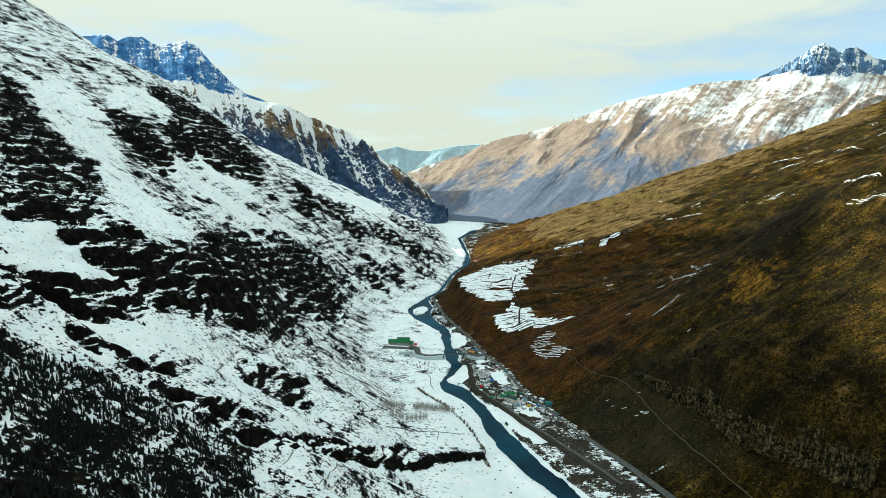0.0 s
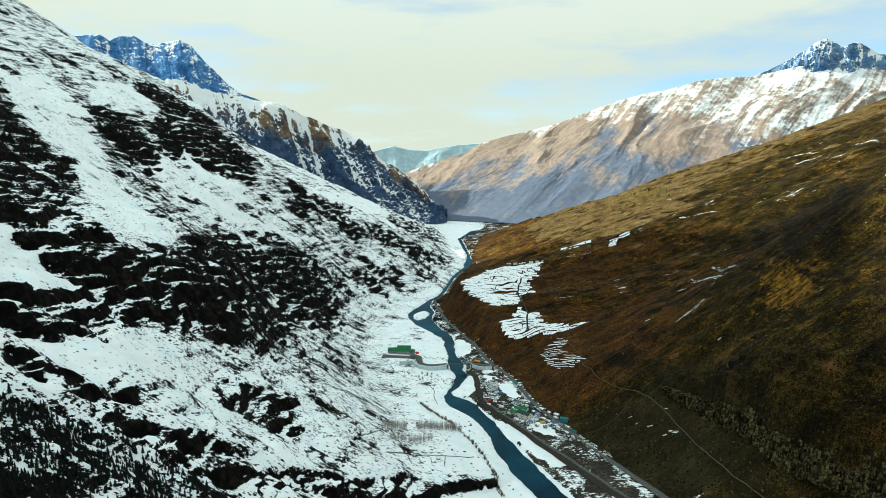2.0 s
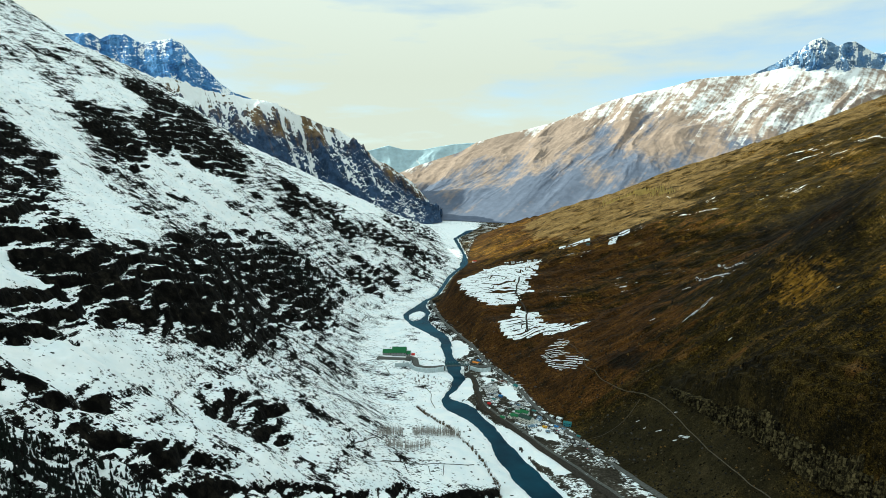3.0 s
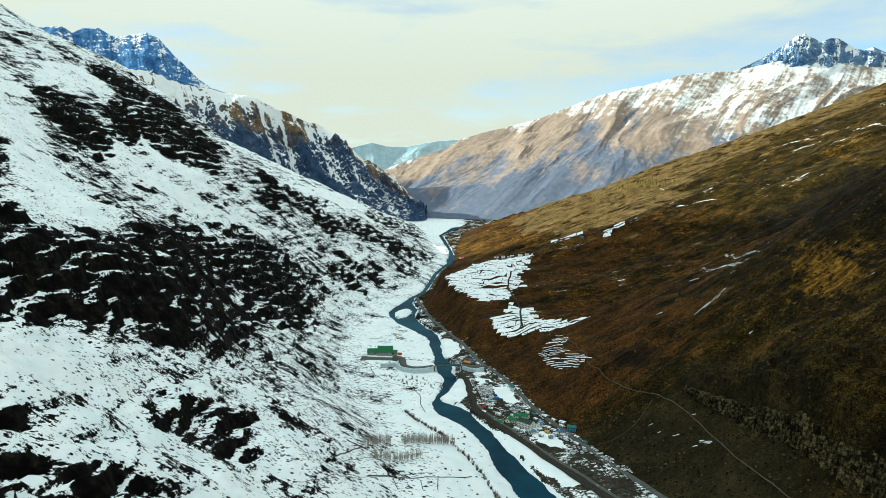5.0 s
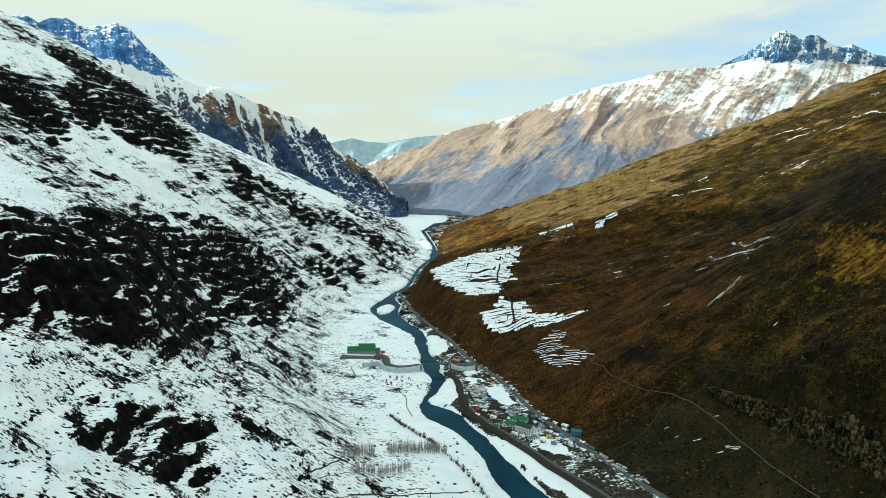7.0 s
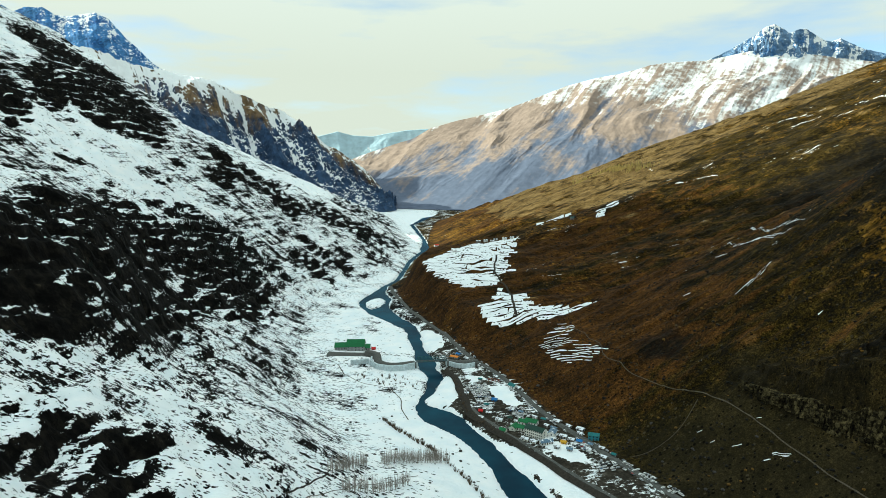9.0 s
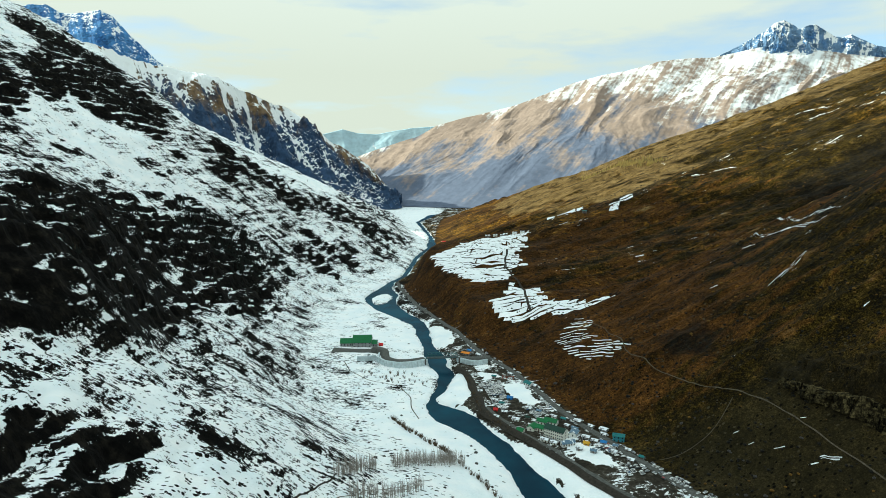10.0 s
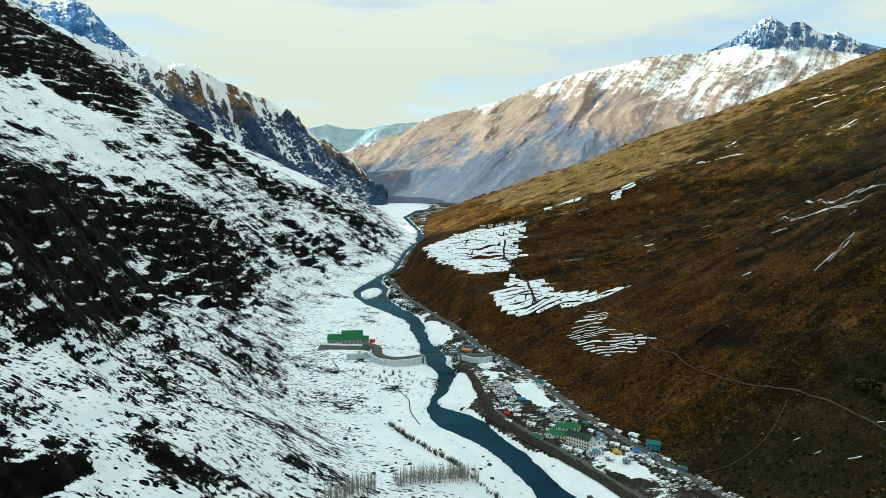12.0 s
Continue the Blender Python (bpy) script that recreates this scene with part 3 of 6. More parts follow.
LOWER_YARD = [(102, 805), (114, 807), (130, 781), (126, 770), (115, 770), (106, 787)]
UPPER_YARD = [(57, 990), (76, 980), (77, 970), (60, 966)]
SPIT = [(64, 818), (74, 808), (92, 775), (106, 745), (128, 700), (112, 690), (96, 722), (80, 760), (68, 790)]


def area(outline, x, y, soft, wander=10.0, size=22.0):
    """1 inside an outline in plan, 0 outside, with a ragged edge."""
    c = np.array(outline, float)
    lo, hi = c.min(0) - 3 * wander - soft, c.max(0) + 3 * wander + soft
    out = np.zeros(x.shape)
    near = (x > lo[0]) & (x < hi[0]) & (y > lo[1]) & (y < hi[1])
    if not near.any():
        return out
    px, py = x[near], y[near]
    px, py = px + wander * fbm(px / size, py / size, 4, 130, 0.65), py + wander * fbm(px / size, py / size, 4, 140, 0.65)
    best, odd = np.full(px.shape, 1e9), np.zeros(px.shape, bool)
    for (ax, ay), (bx, by) in zip(c, np.roll(c, -1, 0)):
        ex, ey = bx - ax, by - ay
        t = np.clip(((px - ax) * ex + (py - ay) * ey) / (ex * ex + ey * ey + 1e-9), 0, 1)
        best = np.minimum(best, np.hypot(px - ax - t * ex, py - ay - t * ey))
        cross = (ay > py) != (by > py)
        odd ^= cross & (px < ax + (py - ay) * ex / (ey if ey else 1e-9))
    out[near] = sstep(-soft, soft, np.where(odd, best, -best))
    return out


def rock_areas(x, y):
    rock = np.zeros(x.shape)
    for outline, much in ((GULLY_ROCK, 1.4), (CLIFF_BAND, 1.18), (LOW_LEDGE, 1.25), (LOW_ROCKS, 1.0), (DARK_BANK, 1.15), (OUTCROP, 0.95), (OUTCROP_FOOT, 1.2),
                          (CREST_ROCKS, 1.6), (UPPER_ROCKS, 1.7), (UPPER_BUTTRESS, 1.9), (ROCK_TOOTH, 1.6), (FAR_ROCKS, 0.9), (FAR_LEDGE, 1.5),
                          (FAR_WOOD_ROCKS, 1.0), (FAR_BANK, 1.2), (DARK_RIB, 1.0), (SMALL_RIB, 1.5), (SHRUB_RIB, 1.5), (RIVER_BAND, 1.1), (UPPER_BAND, 1.2), (LAST_TREES, 1.3), (BEND_BAND, 1.2), (BEND_ROCKS, 0.9), (BLACK_CLIFF, 0.95), (SECOND_CLIFF, 0.8), (KNOB, 1.4), (MIDDLE_RIB, 0.7), (LONG_RIB, 1.1), (SHORT_RIB, 1.1), (GULLY_BANK, 1.0)):
        c = np.array(outline, float)
        thick = abs(np.sum(c[:, 0] * np.roll(c[:, 1], -1) - c[:, 1] * np.roll(c[:, 0], -1))) / 2 / np.ptp(c, axis=0).max()
        rock = np.maximum(rock, much * area(outline, x, y, min(18, 3 + thick / 2), min(24, 3 + thick / 1.6), min(42, 6 + thick)))
    rock = np.maximum(rock, 1.0 * area(SCARP, x, y, 3.0, 3.5, 9))
    for outline in (SNOW_SHELF, SNOW_NICHE):
        rock = rock * (1 - area(outline, x, y, 6, 12))
    for outline, much in ((LOWER_BAND, 1.0), (EDGE_CLIFF, 0.95), (WOODED_RIB, 0.85)):
        rock = np.maximum(rock, much * area(outline, x, y, 5, 9, 20))
    return rock


def covers(x, y, z, dl, dr):
    """How much snow lies, how patchy it is, where bare ground is soil and where golden scrub grows."""
    snow = np.full(x.shape, 0.88)
    lk = sstep(-40 - 35 * sstep(640, 760, y), 40, dl + 18 * fbm(x / 40, y / 40, 3, 156) + 35 * sstep(840, 920, y) * (1 - sstep(1030, 1080, y)))
    floor_marks = sstep(860, 960, y) * (1 - sstep(2500, 3000, y))
    snow = snow - floor_marks * (0.24 + 0.16 * fbm(x / 60, y / 60, 3, 155))
    snow = snow - lk * (1 - 0.4 * floor_marks) * (0.24 + 0.05 * sstep(640, 760, y) - 0.15 * sstep(120, 420, dl) - 0.14 * sstep(1150, 1450, y) - 0.07 * (1 - sstep(560, 700, y)) - 0.22 * fbm(x / 110, y / 70, 4, 150))
    patchy = 0.4 + 0.35 * floor_marks + (0.6 - 0.35 * floor_marks) * lk
    rock = rock_areas(x, y)
    clean = np.zeros(x.shape)
    for outline in (CHUTE, LOW_SNOWFIELD, HIGH_SNOWFIELD, SNOW_RAMP, FAR_RAMP, SNOW_SHELF, STEEP_RAMP, LONG_RAMP, BROAD_RAMP):
        clean = np.maximum(clean, area(outline, x, y, 12, 16))
    clean = clean * (1 - np.minimum(rock, 1))
    snow = snow + 0.06 * sstep(1150, 1450, y) * sstep(0, 60, dl) * (1 - 1.6 * sstep(300, 560, dl))
    wood = area(WOOD, x, y, 12, 14)
    snow = snow + clean * 0.24 - rock * 0.41 - wood * (0.14 + 0.24 * sstep(0, 35, 408 - y))
    patchy = patchy * (1 - 0.5 * clean) * (1 + 0.1 * np.minimum(rock, 1))
    rk = sstep(-12, 4, dr)
    snow = snow * (1 - rk) + rk * (-0.16 + 0.00015 * np.clip(dr, 0, 700))
    patchy = patchy * (1 - rk) + rk * 0.22
    bank = sstep(0, 3, x - river_mid(y) - river_half(y)) * (1 - rk)
    white = np.zeros(x.shape)
    for outline in (SAND_BAR, UPPER_BAR, YARD, LOWER_YARD, UPPER_YARD, SPIT):
        white = np.maximum(white, area(outline, x, y, 1.5, 4, 12))
    snow = snow * (1 - bank) + bank * (0.25 - 0.05 * (1 - sstep(730, 820, y)) + 0.62 * white + 0.35 * fbm(x / 16, y / 16, 4, 160))
    patchy = patchy * (1 - bank) + bank * (0.75 - 0.55 * white)
    joint = area(JOINTED_CLIFF, x, y, 10, 14)
    scree = np.maximum(area(DARK_SCREE, x, y, 40, 40, 90), area(LOW_SCREE, x, y, 8, 10)) * rk
    golden = area(GOLDEN_SCRUB, x, y, 60, 40, 90)
    ledges = rk * golden * 0.6 * sstep(0.08, 0.3, fbm(x / 13, y / 40, 4, 175))
    earth = np.maximum(rk * (1 - 0.3 * joint) * (1 - 0.75 * np.maximum(scree, ledges)), 0)
    # shade across the hillside, painted by thinning its pale grass and gold scrub
    shade_slope = area(SHADED_SLOPE, x, y, 45, 50, 90)
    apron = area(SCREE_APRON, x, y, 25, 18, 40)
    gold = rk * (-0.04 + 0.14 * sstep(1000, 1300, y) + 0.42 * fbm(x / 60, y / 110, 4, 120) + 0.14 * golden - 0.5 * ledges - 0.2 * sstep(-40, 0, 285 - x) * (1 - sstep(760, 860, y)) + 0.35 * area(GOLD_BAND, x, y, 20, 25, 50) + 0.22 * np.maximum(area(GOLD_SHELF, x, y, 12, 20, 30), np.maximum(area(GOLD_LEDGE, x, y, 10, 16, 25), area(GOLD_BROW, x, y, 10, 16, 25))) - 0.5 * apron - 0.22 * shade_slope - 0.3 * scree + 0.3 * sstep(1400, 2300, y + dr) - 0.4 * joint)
    red = rk * (1 - 0.9 * apron) * (0.35 + 0.65 * sstep(720, 900, y)) * np.clip(0.6 * area(MAROON, x, y, 20, 20, 40) + (0.5 + 0.5 * fbm(x / 120, y / 160, 3, 177)) * (1 - sstep(350, 900, dr)) + area(BLUFF, x, y, 20, 15) + 0.8 * (1 - sstep(60, 420, dr)) * sstep(850, 1100, y) * (0.6 + 0.8 * fbm(x / 70, y / 70, 3, 170)), 0, 1)
    lower = sstep(-40, 15, dl + 14 * fbm(x / 30, y / 30, 3, 157)) * (1 - sstep(240, 420, dl))
    talus = lower * sstep(450, 640, y) * (1 - 0.5 * sstep(1250, 1600, y)) * (0.98 + 0.9 * fbm(x / 70, y / 45, 3, 158))
    talus = np.clip(np.maximum(talus, (0.42 - 0.2 * sstep(1100, 1400, y)) * sstep(-20, 40, dl)) * (1 - 0.7 * clean) * (1 - 0.8 * np.minimum(rock, 1)), 0, 1)
    earth = np.maximum(earth, bank * sstep(1480, 1620, y))
    meadow = bank * sstep(1480, 1620, y) * (1 - 0.5 * sstep(2300, 2700, y))
    snow = snow + meadow * (-0.3 + 0.5 * fbm(x / 40, y / 60, 3, 159))
    # tan meadow, plus sun on the upper hillside painted as paler grass
    dry_sunlit = np.maximum(meadow, rk * area(SUNLIT_GRASS, x, y, 50, 60, 120) * (1 - scree) * (1 - 0.85 * shade_slope))
    streaky = np.maximum(sstep(-20, 50, dl), rk)
    return dict(snow=snow, patchy=patchy, earth=earth, gold=gold, red=red, streaky=streaky, rocky=np.clip(rock, 0, 1), dry_sunlit=dry_sunlit, talus=talus,
                gravel=bank * (1 - sstep(1150, 1350, y)), apron=apron * rk)


rows_y = 180 * np.exp(np.linspace(0, math.log(3700 / 180), 900))
cols = np.linspace(-1, 1, 980)
Y = np.repeat(rows_y[:, None], len(cols), 1)
X = 20 + cols[None, :] * (330 + 0.86 * Y)
Z, DL, DR = land(X, Y)
COV = covers(X, Y, Z, DL, DR)
crag = COV["rocky"] * sstep(0, 60, DL)
Z = Z + crag * (6 * ridged(X / 40, Y / 26, 5, 180) + 2.0 * fbm(X / 9, Y / 9, 3, 190) - 2)


def stepped(z, x, y, high, seed):
    """The height pushed towards beds of rock: steep faces with ledges between them."""
    bed = (z + 0.10 * y - 0.06 * x + 1.5 * high * fbm(x / 70, y / 70, 4, seed)) / high
    part_up = bed - np.floor(bed)
    return high * (sstep(0.45, 0.95, part_up) - part_up)


outcrops = sstep(0.05, 0.35, fbm(X / 60, Y / 45, 4, 210)) * sstep(60, 160, DL) * sstep(620, 800, Y)
Z = Z + np.maximum(crag, 0.55 * outcrops) * (0.65 * stepped(Z, X, Y, 21, 220) + 0.7 * stepped(Z, X, Y, 7.5, 230))
crag = area(JOINTED_CLIFF, X, Y, 10, 14)
ledge = 9 * np.floor(Z / 9 + 0.8 * fbm(X / 40, Y / 40, 3, 205)) + 4.5
Z = Z + crag * (0.6 * (ledge - Z) + 3 * ridged(X / 30, Y / 16, 5, 200))
LAND = np.stack([X, Y, Z], -1)
mid = lambda A: (A[:-1, :-1] + A[1:, 1:]) / 2
on_left, on_right = mid(DL) > 20, mid(DR) > 8
ground = tagged(grid_mesh("ground", LAND, ~on_left & ~on_right, COV, MAT_LAND), "snow-covered valley floor with gravel banks", "ground", kind="structure")
mountainside = tagged(grid_mesh("mountainside", LAND, on_left, COV, MAT_LAND), "steep snowy mountainside with dark rock bands", "mountain", kind="structure")
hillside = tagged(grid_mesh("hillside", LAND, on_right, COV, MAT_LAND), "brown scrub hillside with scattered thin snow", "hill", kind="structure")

# the land goes on behind and beside the camera, coarser
yb = np.linspace(-1500, 181, 60)
YB = np.repeat(yb[:, None], 120, 1)
XB = np.linspace(-2300, 2300, 120)[None, :] + 0 * YB
ZB, LB, RB = land(XB, YB, False)
back = tagged(grid_mesh("ground", np.stack([XB, YB, ZB - 1.0], -1), None, covers(XB, YB, ZB, LB, RB), MAT_LAND), "snowy valley ground behind", "ground", kind="structure")
for sgn in (-1, 1):
    ys = np.linspace(150, 3700, 90)
    YS = np.repeat(ys[:, None], 60, 1)
    inner = 20 + sgn * (330 + 0.86 * YS) * 0.995
    XS = inner + sgn * np.linspace(0, 1, 60)[None, :] * 1800
    ZS, LS, RS = land(XS, YS)
    tagged(grid_mesh("mountainside" if sgn < 0 else "hillside", np.stack([XS, YS, ZS - 0.5], -1), None, covers(XS, YS, ZS, LS, RS), MAT_LAND),
           "upper slopes of the valley", "mountain", kind="structure")

# far floor, out to the horizon
yf = np.linspace(3300, 6500, 60)
YF = np.repeat(yf[:, None], 80, 1)
XF = np.linspace(-4000, 4500, 80)[None, :] + 0 * YF
ZF = 1.0 + 6 * fbm(XF / 300, YF / 300, 3, 7)
tagged(grid_mesh("ground", np.stack([XF, YF, ZF], -1), None, covers(XF, YF, ZF, -1 + 0 * XF, -40 + 0 * XF), MAT_LAND), "snowy far valley floor", "ground", kind="structure")

# river
yw = np.linspace(-1450, 3600, 440)
YW = np.repeat(yw[:, None], 12, 1)
XW = river_mid(YW) + np.linspace(-1, 1, 12)[None, :] * (river_half(YW) + 14)
tagged(grid_mesh("river", np.stack([XW, YW, 0 * XW - 0.6], -1), None, None, MAT_WATER), "dark teal river winding between snowy banks", "river", kind="structure")


def mountain_range(name, crest, foot, nu, nv, relief, seed, material, label, curve=1.2, jag=0.3, rib=260.0, rough=1.0, lie=lambda u, up, x: 0.45 + 0 * u):
    """Ridge from crest points; foot: shift of the foot from the crest for each metre of height, and its level."""
    c = np.array(crest, float)
    s = np.r_[0, np.cumsum(np.hypot(*np.diff(c[:, :2], axis=0).T))]
    u = np.linspace(0, s[-1], nu)
    cx, cy, cz = (np.interp(u, s, c[:, k]) for k in range(3))
    cz = cz + relief * jag * (fbm(u / 150, u * 0 + 1.7, 6, seed, 0.6) + 0.6 * ridged(u / 70, u * 0 + 0.3, 4, seed + 3))
    v = np.r_[np.linspace(-0.5, 0, nv // 6)[:-1], np.linspace(0, 1, nv) ** 1.15]
    U, V = np.meshgrid(u, v)
    fx, fy, level = foot
    h = cz - level
    XX = cx + np.where(V > 0, fx, 0.2) * h * V
    YY = cy + np.where(V > 0, fy, -1.0) * h * V
    ZZ = level + h * (1 - np.abs(V)) ** curve
    env = np.clip(np.abs(V) * 7, 0, 1) * np.clip((1 - np.abs(V)) * 2.5, 0, 1)
    wav = 0.6 * fbm(U / 600, V * 2.5, 3, seed + 5)
    amp = relief * env
    big = ridged(U / (2.2 * rib) + wav, V * 0.8, 2, seed + 7)
    ribs = ridged(U / rib + wav, V * 1.6, 5, seed + 9)
    small = ridged(U / (rib / 4) + wav, V * 4, 4, seed + 15)
    crags = fbm(U / 45, V * 24, 5, seed + 20, 0.65)
    ZZ = ZZ + amp * (1.2 * (big - 0.4) + 0.8 * (ribs - 0.3) + rough * (0.25 * small + 0.45 * crags))
    YY = YY - amp * (0.8 * big + 0.5 * ribs)
    gully = 0.3 - 0.6 * ribs - 0.5 * small
    fall = fbm(U / 40 + wav + 3 * V, V * 5.0, 4, seed + 30, 0.6) + 0.5 * fbm(U / 12, V * 12, 3, seed + 36)
    return tagged(grid_mesh(name, np.stack([XX, YY, ZZ], -1), None, dict(gully=gully, fall=fall, up=1 - np.abs(V), lie=lie(U / s[-1], 1 - np.abs(V), XX)), material), label, "mountain", kind="structure")


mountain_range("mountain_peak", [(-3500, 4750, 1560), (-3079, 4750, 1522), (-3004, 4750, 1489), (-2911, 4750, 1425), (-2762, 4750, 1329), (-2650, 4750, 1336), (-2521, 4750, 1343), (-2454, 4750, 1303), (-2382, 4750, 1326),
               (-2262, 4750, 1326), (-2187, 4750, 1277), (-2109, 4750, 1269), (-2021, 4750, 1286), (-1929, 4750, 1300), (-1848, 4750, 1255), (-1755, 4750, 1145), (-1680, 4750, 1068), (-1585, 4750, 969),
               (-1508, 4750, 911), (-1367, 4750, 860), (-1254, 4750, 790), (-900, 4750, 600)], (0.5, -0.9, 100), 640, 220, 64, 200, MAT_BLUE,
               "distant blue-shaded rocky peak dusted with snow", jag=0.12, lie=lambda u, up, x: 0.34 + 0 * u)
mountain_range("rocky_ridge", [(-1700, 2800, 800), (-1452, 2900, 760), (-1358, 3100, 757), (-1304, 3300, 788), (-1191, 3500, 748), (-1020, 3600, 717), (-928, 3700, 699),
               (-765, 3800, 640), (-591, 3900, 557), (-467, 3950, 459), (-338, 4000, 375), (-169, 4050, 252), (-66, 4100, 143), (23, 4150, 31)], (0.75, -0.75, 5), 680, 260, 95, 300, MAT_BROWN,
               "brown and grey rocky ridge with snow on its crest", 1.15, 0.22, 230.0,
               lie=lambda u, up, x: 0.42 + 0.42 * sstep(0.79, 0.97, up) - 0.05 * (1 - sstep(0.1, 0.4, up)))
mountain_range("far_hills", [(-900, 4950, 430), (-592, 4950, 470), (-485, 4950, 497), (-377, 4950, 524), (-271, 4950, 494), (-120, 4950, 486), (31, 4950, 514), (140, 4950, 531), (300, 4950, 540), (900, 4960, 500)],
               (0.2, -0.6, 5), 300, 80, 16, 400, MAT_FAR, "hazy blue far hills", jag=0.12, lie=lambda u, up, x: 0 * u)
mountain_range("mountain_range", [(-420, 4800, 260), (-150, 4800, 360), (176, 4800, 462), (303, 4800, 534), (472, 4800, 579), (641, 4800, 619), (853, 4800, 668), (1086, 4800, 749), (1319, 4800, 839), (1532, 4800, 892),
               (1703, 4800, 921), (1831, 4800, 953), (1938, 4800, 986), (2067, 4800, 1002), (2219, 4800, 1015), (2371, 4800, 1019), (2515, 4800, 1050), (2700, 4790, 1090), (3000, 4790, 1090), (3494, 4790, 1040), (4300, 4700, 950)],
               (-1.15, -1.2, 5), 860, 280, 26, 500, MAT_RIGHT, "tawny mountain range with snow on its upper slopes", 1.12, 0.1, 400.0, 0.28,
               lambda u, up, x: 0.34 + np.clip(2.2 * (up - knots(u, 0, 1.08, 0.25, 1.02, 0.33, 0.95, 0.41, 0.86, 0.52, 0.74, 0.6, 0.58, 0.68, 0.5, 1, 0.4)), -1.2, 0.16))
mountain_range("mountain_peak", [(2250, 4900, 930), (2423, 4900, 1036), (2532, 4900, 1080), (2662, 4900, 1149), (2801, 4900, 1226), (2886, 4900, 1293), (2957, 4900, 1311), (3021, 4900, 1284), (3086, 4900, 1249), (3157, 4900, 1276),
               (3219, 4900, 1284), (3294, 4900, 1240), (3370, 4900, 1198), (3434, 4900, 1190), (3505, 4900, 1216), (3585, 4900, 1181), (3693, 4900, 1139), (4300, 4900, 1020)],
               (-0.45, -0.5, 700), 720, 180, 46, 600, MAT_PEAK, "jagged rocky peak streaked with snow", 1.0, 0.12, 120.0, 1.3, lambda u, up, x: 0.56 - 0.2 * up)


# ---------------------------------------------------------------- helpers for things
rng = random.Random(7)


def height(x, y):
    return float(land(np.array([float(x)]), np.array([float(y)]))[0][0])


def heights(xs, ys):
    return land(np.asarray(xs, float), np.asarray(ys, float))[0]


def root(name, x, y, z, turn=0.0, label="", category="", group=""):
    ob = new(name)
    ob.empty_display_size = 1.0
    ob.matrix_basis = pose(x, y, z, 0, 0, turn)
    return tagged(ob, label, category, group)


def part(name, bm, material, parent, label=""):
    me = bpy.data.meshes.new(name)
    bm.to_mesh(me)
    bm.free()
    if material:
        me.materials.append(material)
    ob = new(name, me)
    ob.parent = parent
    return tagged(ob, label)


def share(name, ob, parent, m):
    """Another part on the same mesh."""
    twin = new(name, ob.data)
    twin.parent = parent
    twin.matrix_basis = m
    return twin


def box(bm, cx, cy, cz, sx, sy, sz, turn=0.0, bevel=0.0):
    got = bmesh.ops.create_cube(bm, size=1.0, matrix=Matrix.Translation((cx, cy, cz)) @ Matrix.Rotation(turn, 4, "Z") @ Matrix.Diagonal((sx, sy, sz, 1)))
    if bevel:
        bmesh.ops.bevel(bm, geom=list({e for v in got["verts"] for e in v.link_edges}), offset=bevel, segments=1, affect="EDGES")
    return bm


def beam(bm, a, b, w, sides=4):
    a, b = Vector(a), Vector(b)
    d = b - a
    m = Matrix.Translation((a + b) / 2) @ d.to_track_quat("Z", "Y").to_matrix().to_4x4()
    bmesh.ops.create_cone(bm, cap_ends=True, segments=sides, radius1=w / 2, radius2=w / 2, depth=d.length, matrix=m)
    return bm


def plain(name, colour, rough=0.7, vary=0.25, scale=1.5, metal=0.0, bump=0.0):
    m, nt, bsdf = node_material(name)
    n = Nodes(nt)
    lo, hi = tuple(c * (1 - vary) for c in colour), tuple(min(1, c * (1 + vary)) for c in colour)
    f = n.noise(scale, 6, 0.6)
    nt.links.new(n.ramp(f, (0.3, lo), (0.7, hi)), bsdf.inputs["Base Color"])
    bsdf.inputs["Roughness"].default_value, bsdf.inputs["Metallic"].default_value = rough, metal
    bsdf.inputs["Specular IOR Level"].default_value = 0.25
    if bump:
        n.bump(f, 0.5, bump, bsdf)
    return m


def roof_metal(name, colour, snow=0.0):
    """Corrugated sheet roof with worn paint, and snow left in patches."""
    m, nt, bsdf = node_material(name)
    n = Nodes(nt)
    f = n.noise(0.8, 6, 0.6)
    base = n.ramp(f, (0.3, tuple(c * 0.7 for c in colour)), (0.7, tuple(c * 1.25 for c in colour)))
    if snow:
        base = n.mix(n.step(n.noise(0.25, 5, 0.6), 0.62 - snow * 0.3, 0.68 - snow * 0.3), base, (0.8, 0.83, 0.86))
    nt.links.new(base, bsdf.inputs["Base Color"])
    bsdf.inputs["Roughness"].default_value = 0.55
    bsdf.inputs["Specular IOR Level"].default_value = 0.3
    return m


def car_paint():
    m, nt, bsdf = node_material("car_paint")
    n = Nodes(nt)
    info = nt.nodes.new("ShaderNodeObjectInfo")
    ramp = nt.nodes.new("ShaderNodeValToRGB")
    ramp.color_ramp.interpolation = "CONSTANT"
    els = ramp.color_ramp.elements
    tones = ((0.0, (0.75, 0.75, 0.74)), (0.42, (0.32, 0.33, 0.34)), (0.6, (0.04, 0.045, 0.05)), (0.78, (0.5, 0.5, 0.48)), (0.965, (0.3, 0.03, 0.02)), (0.98, (0.04, 0.1, 0.22)))
    while len(els) < len(tones):
        els.new(0.5)
    for e, (p, c) in zip(els, tones):
        e.position, e.color = p, (*c, 1)
    nt.links.new(info.outputs["Random"], ramp.inputs[0])
    nt.links.new(n.mix(n.step(n.noise(1.2, 4), 0.62, 0.7), ramp.outputs[0], (0.6, 0.62, 0.62)), bsdf.inputs["Base Color"])
    bsdf.inputs["Roughness"].default_value = 0.35
    return m


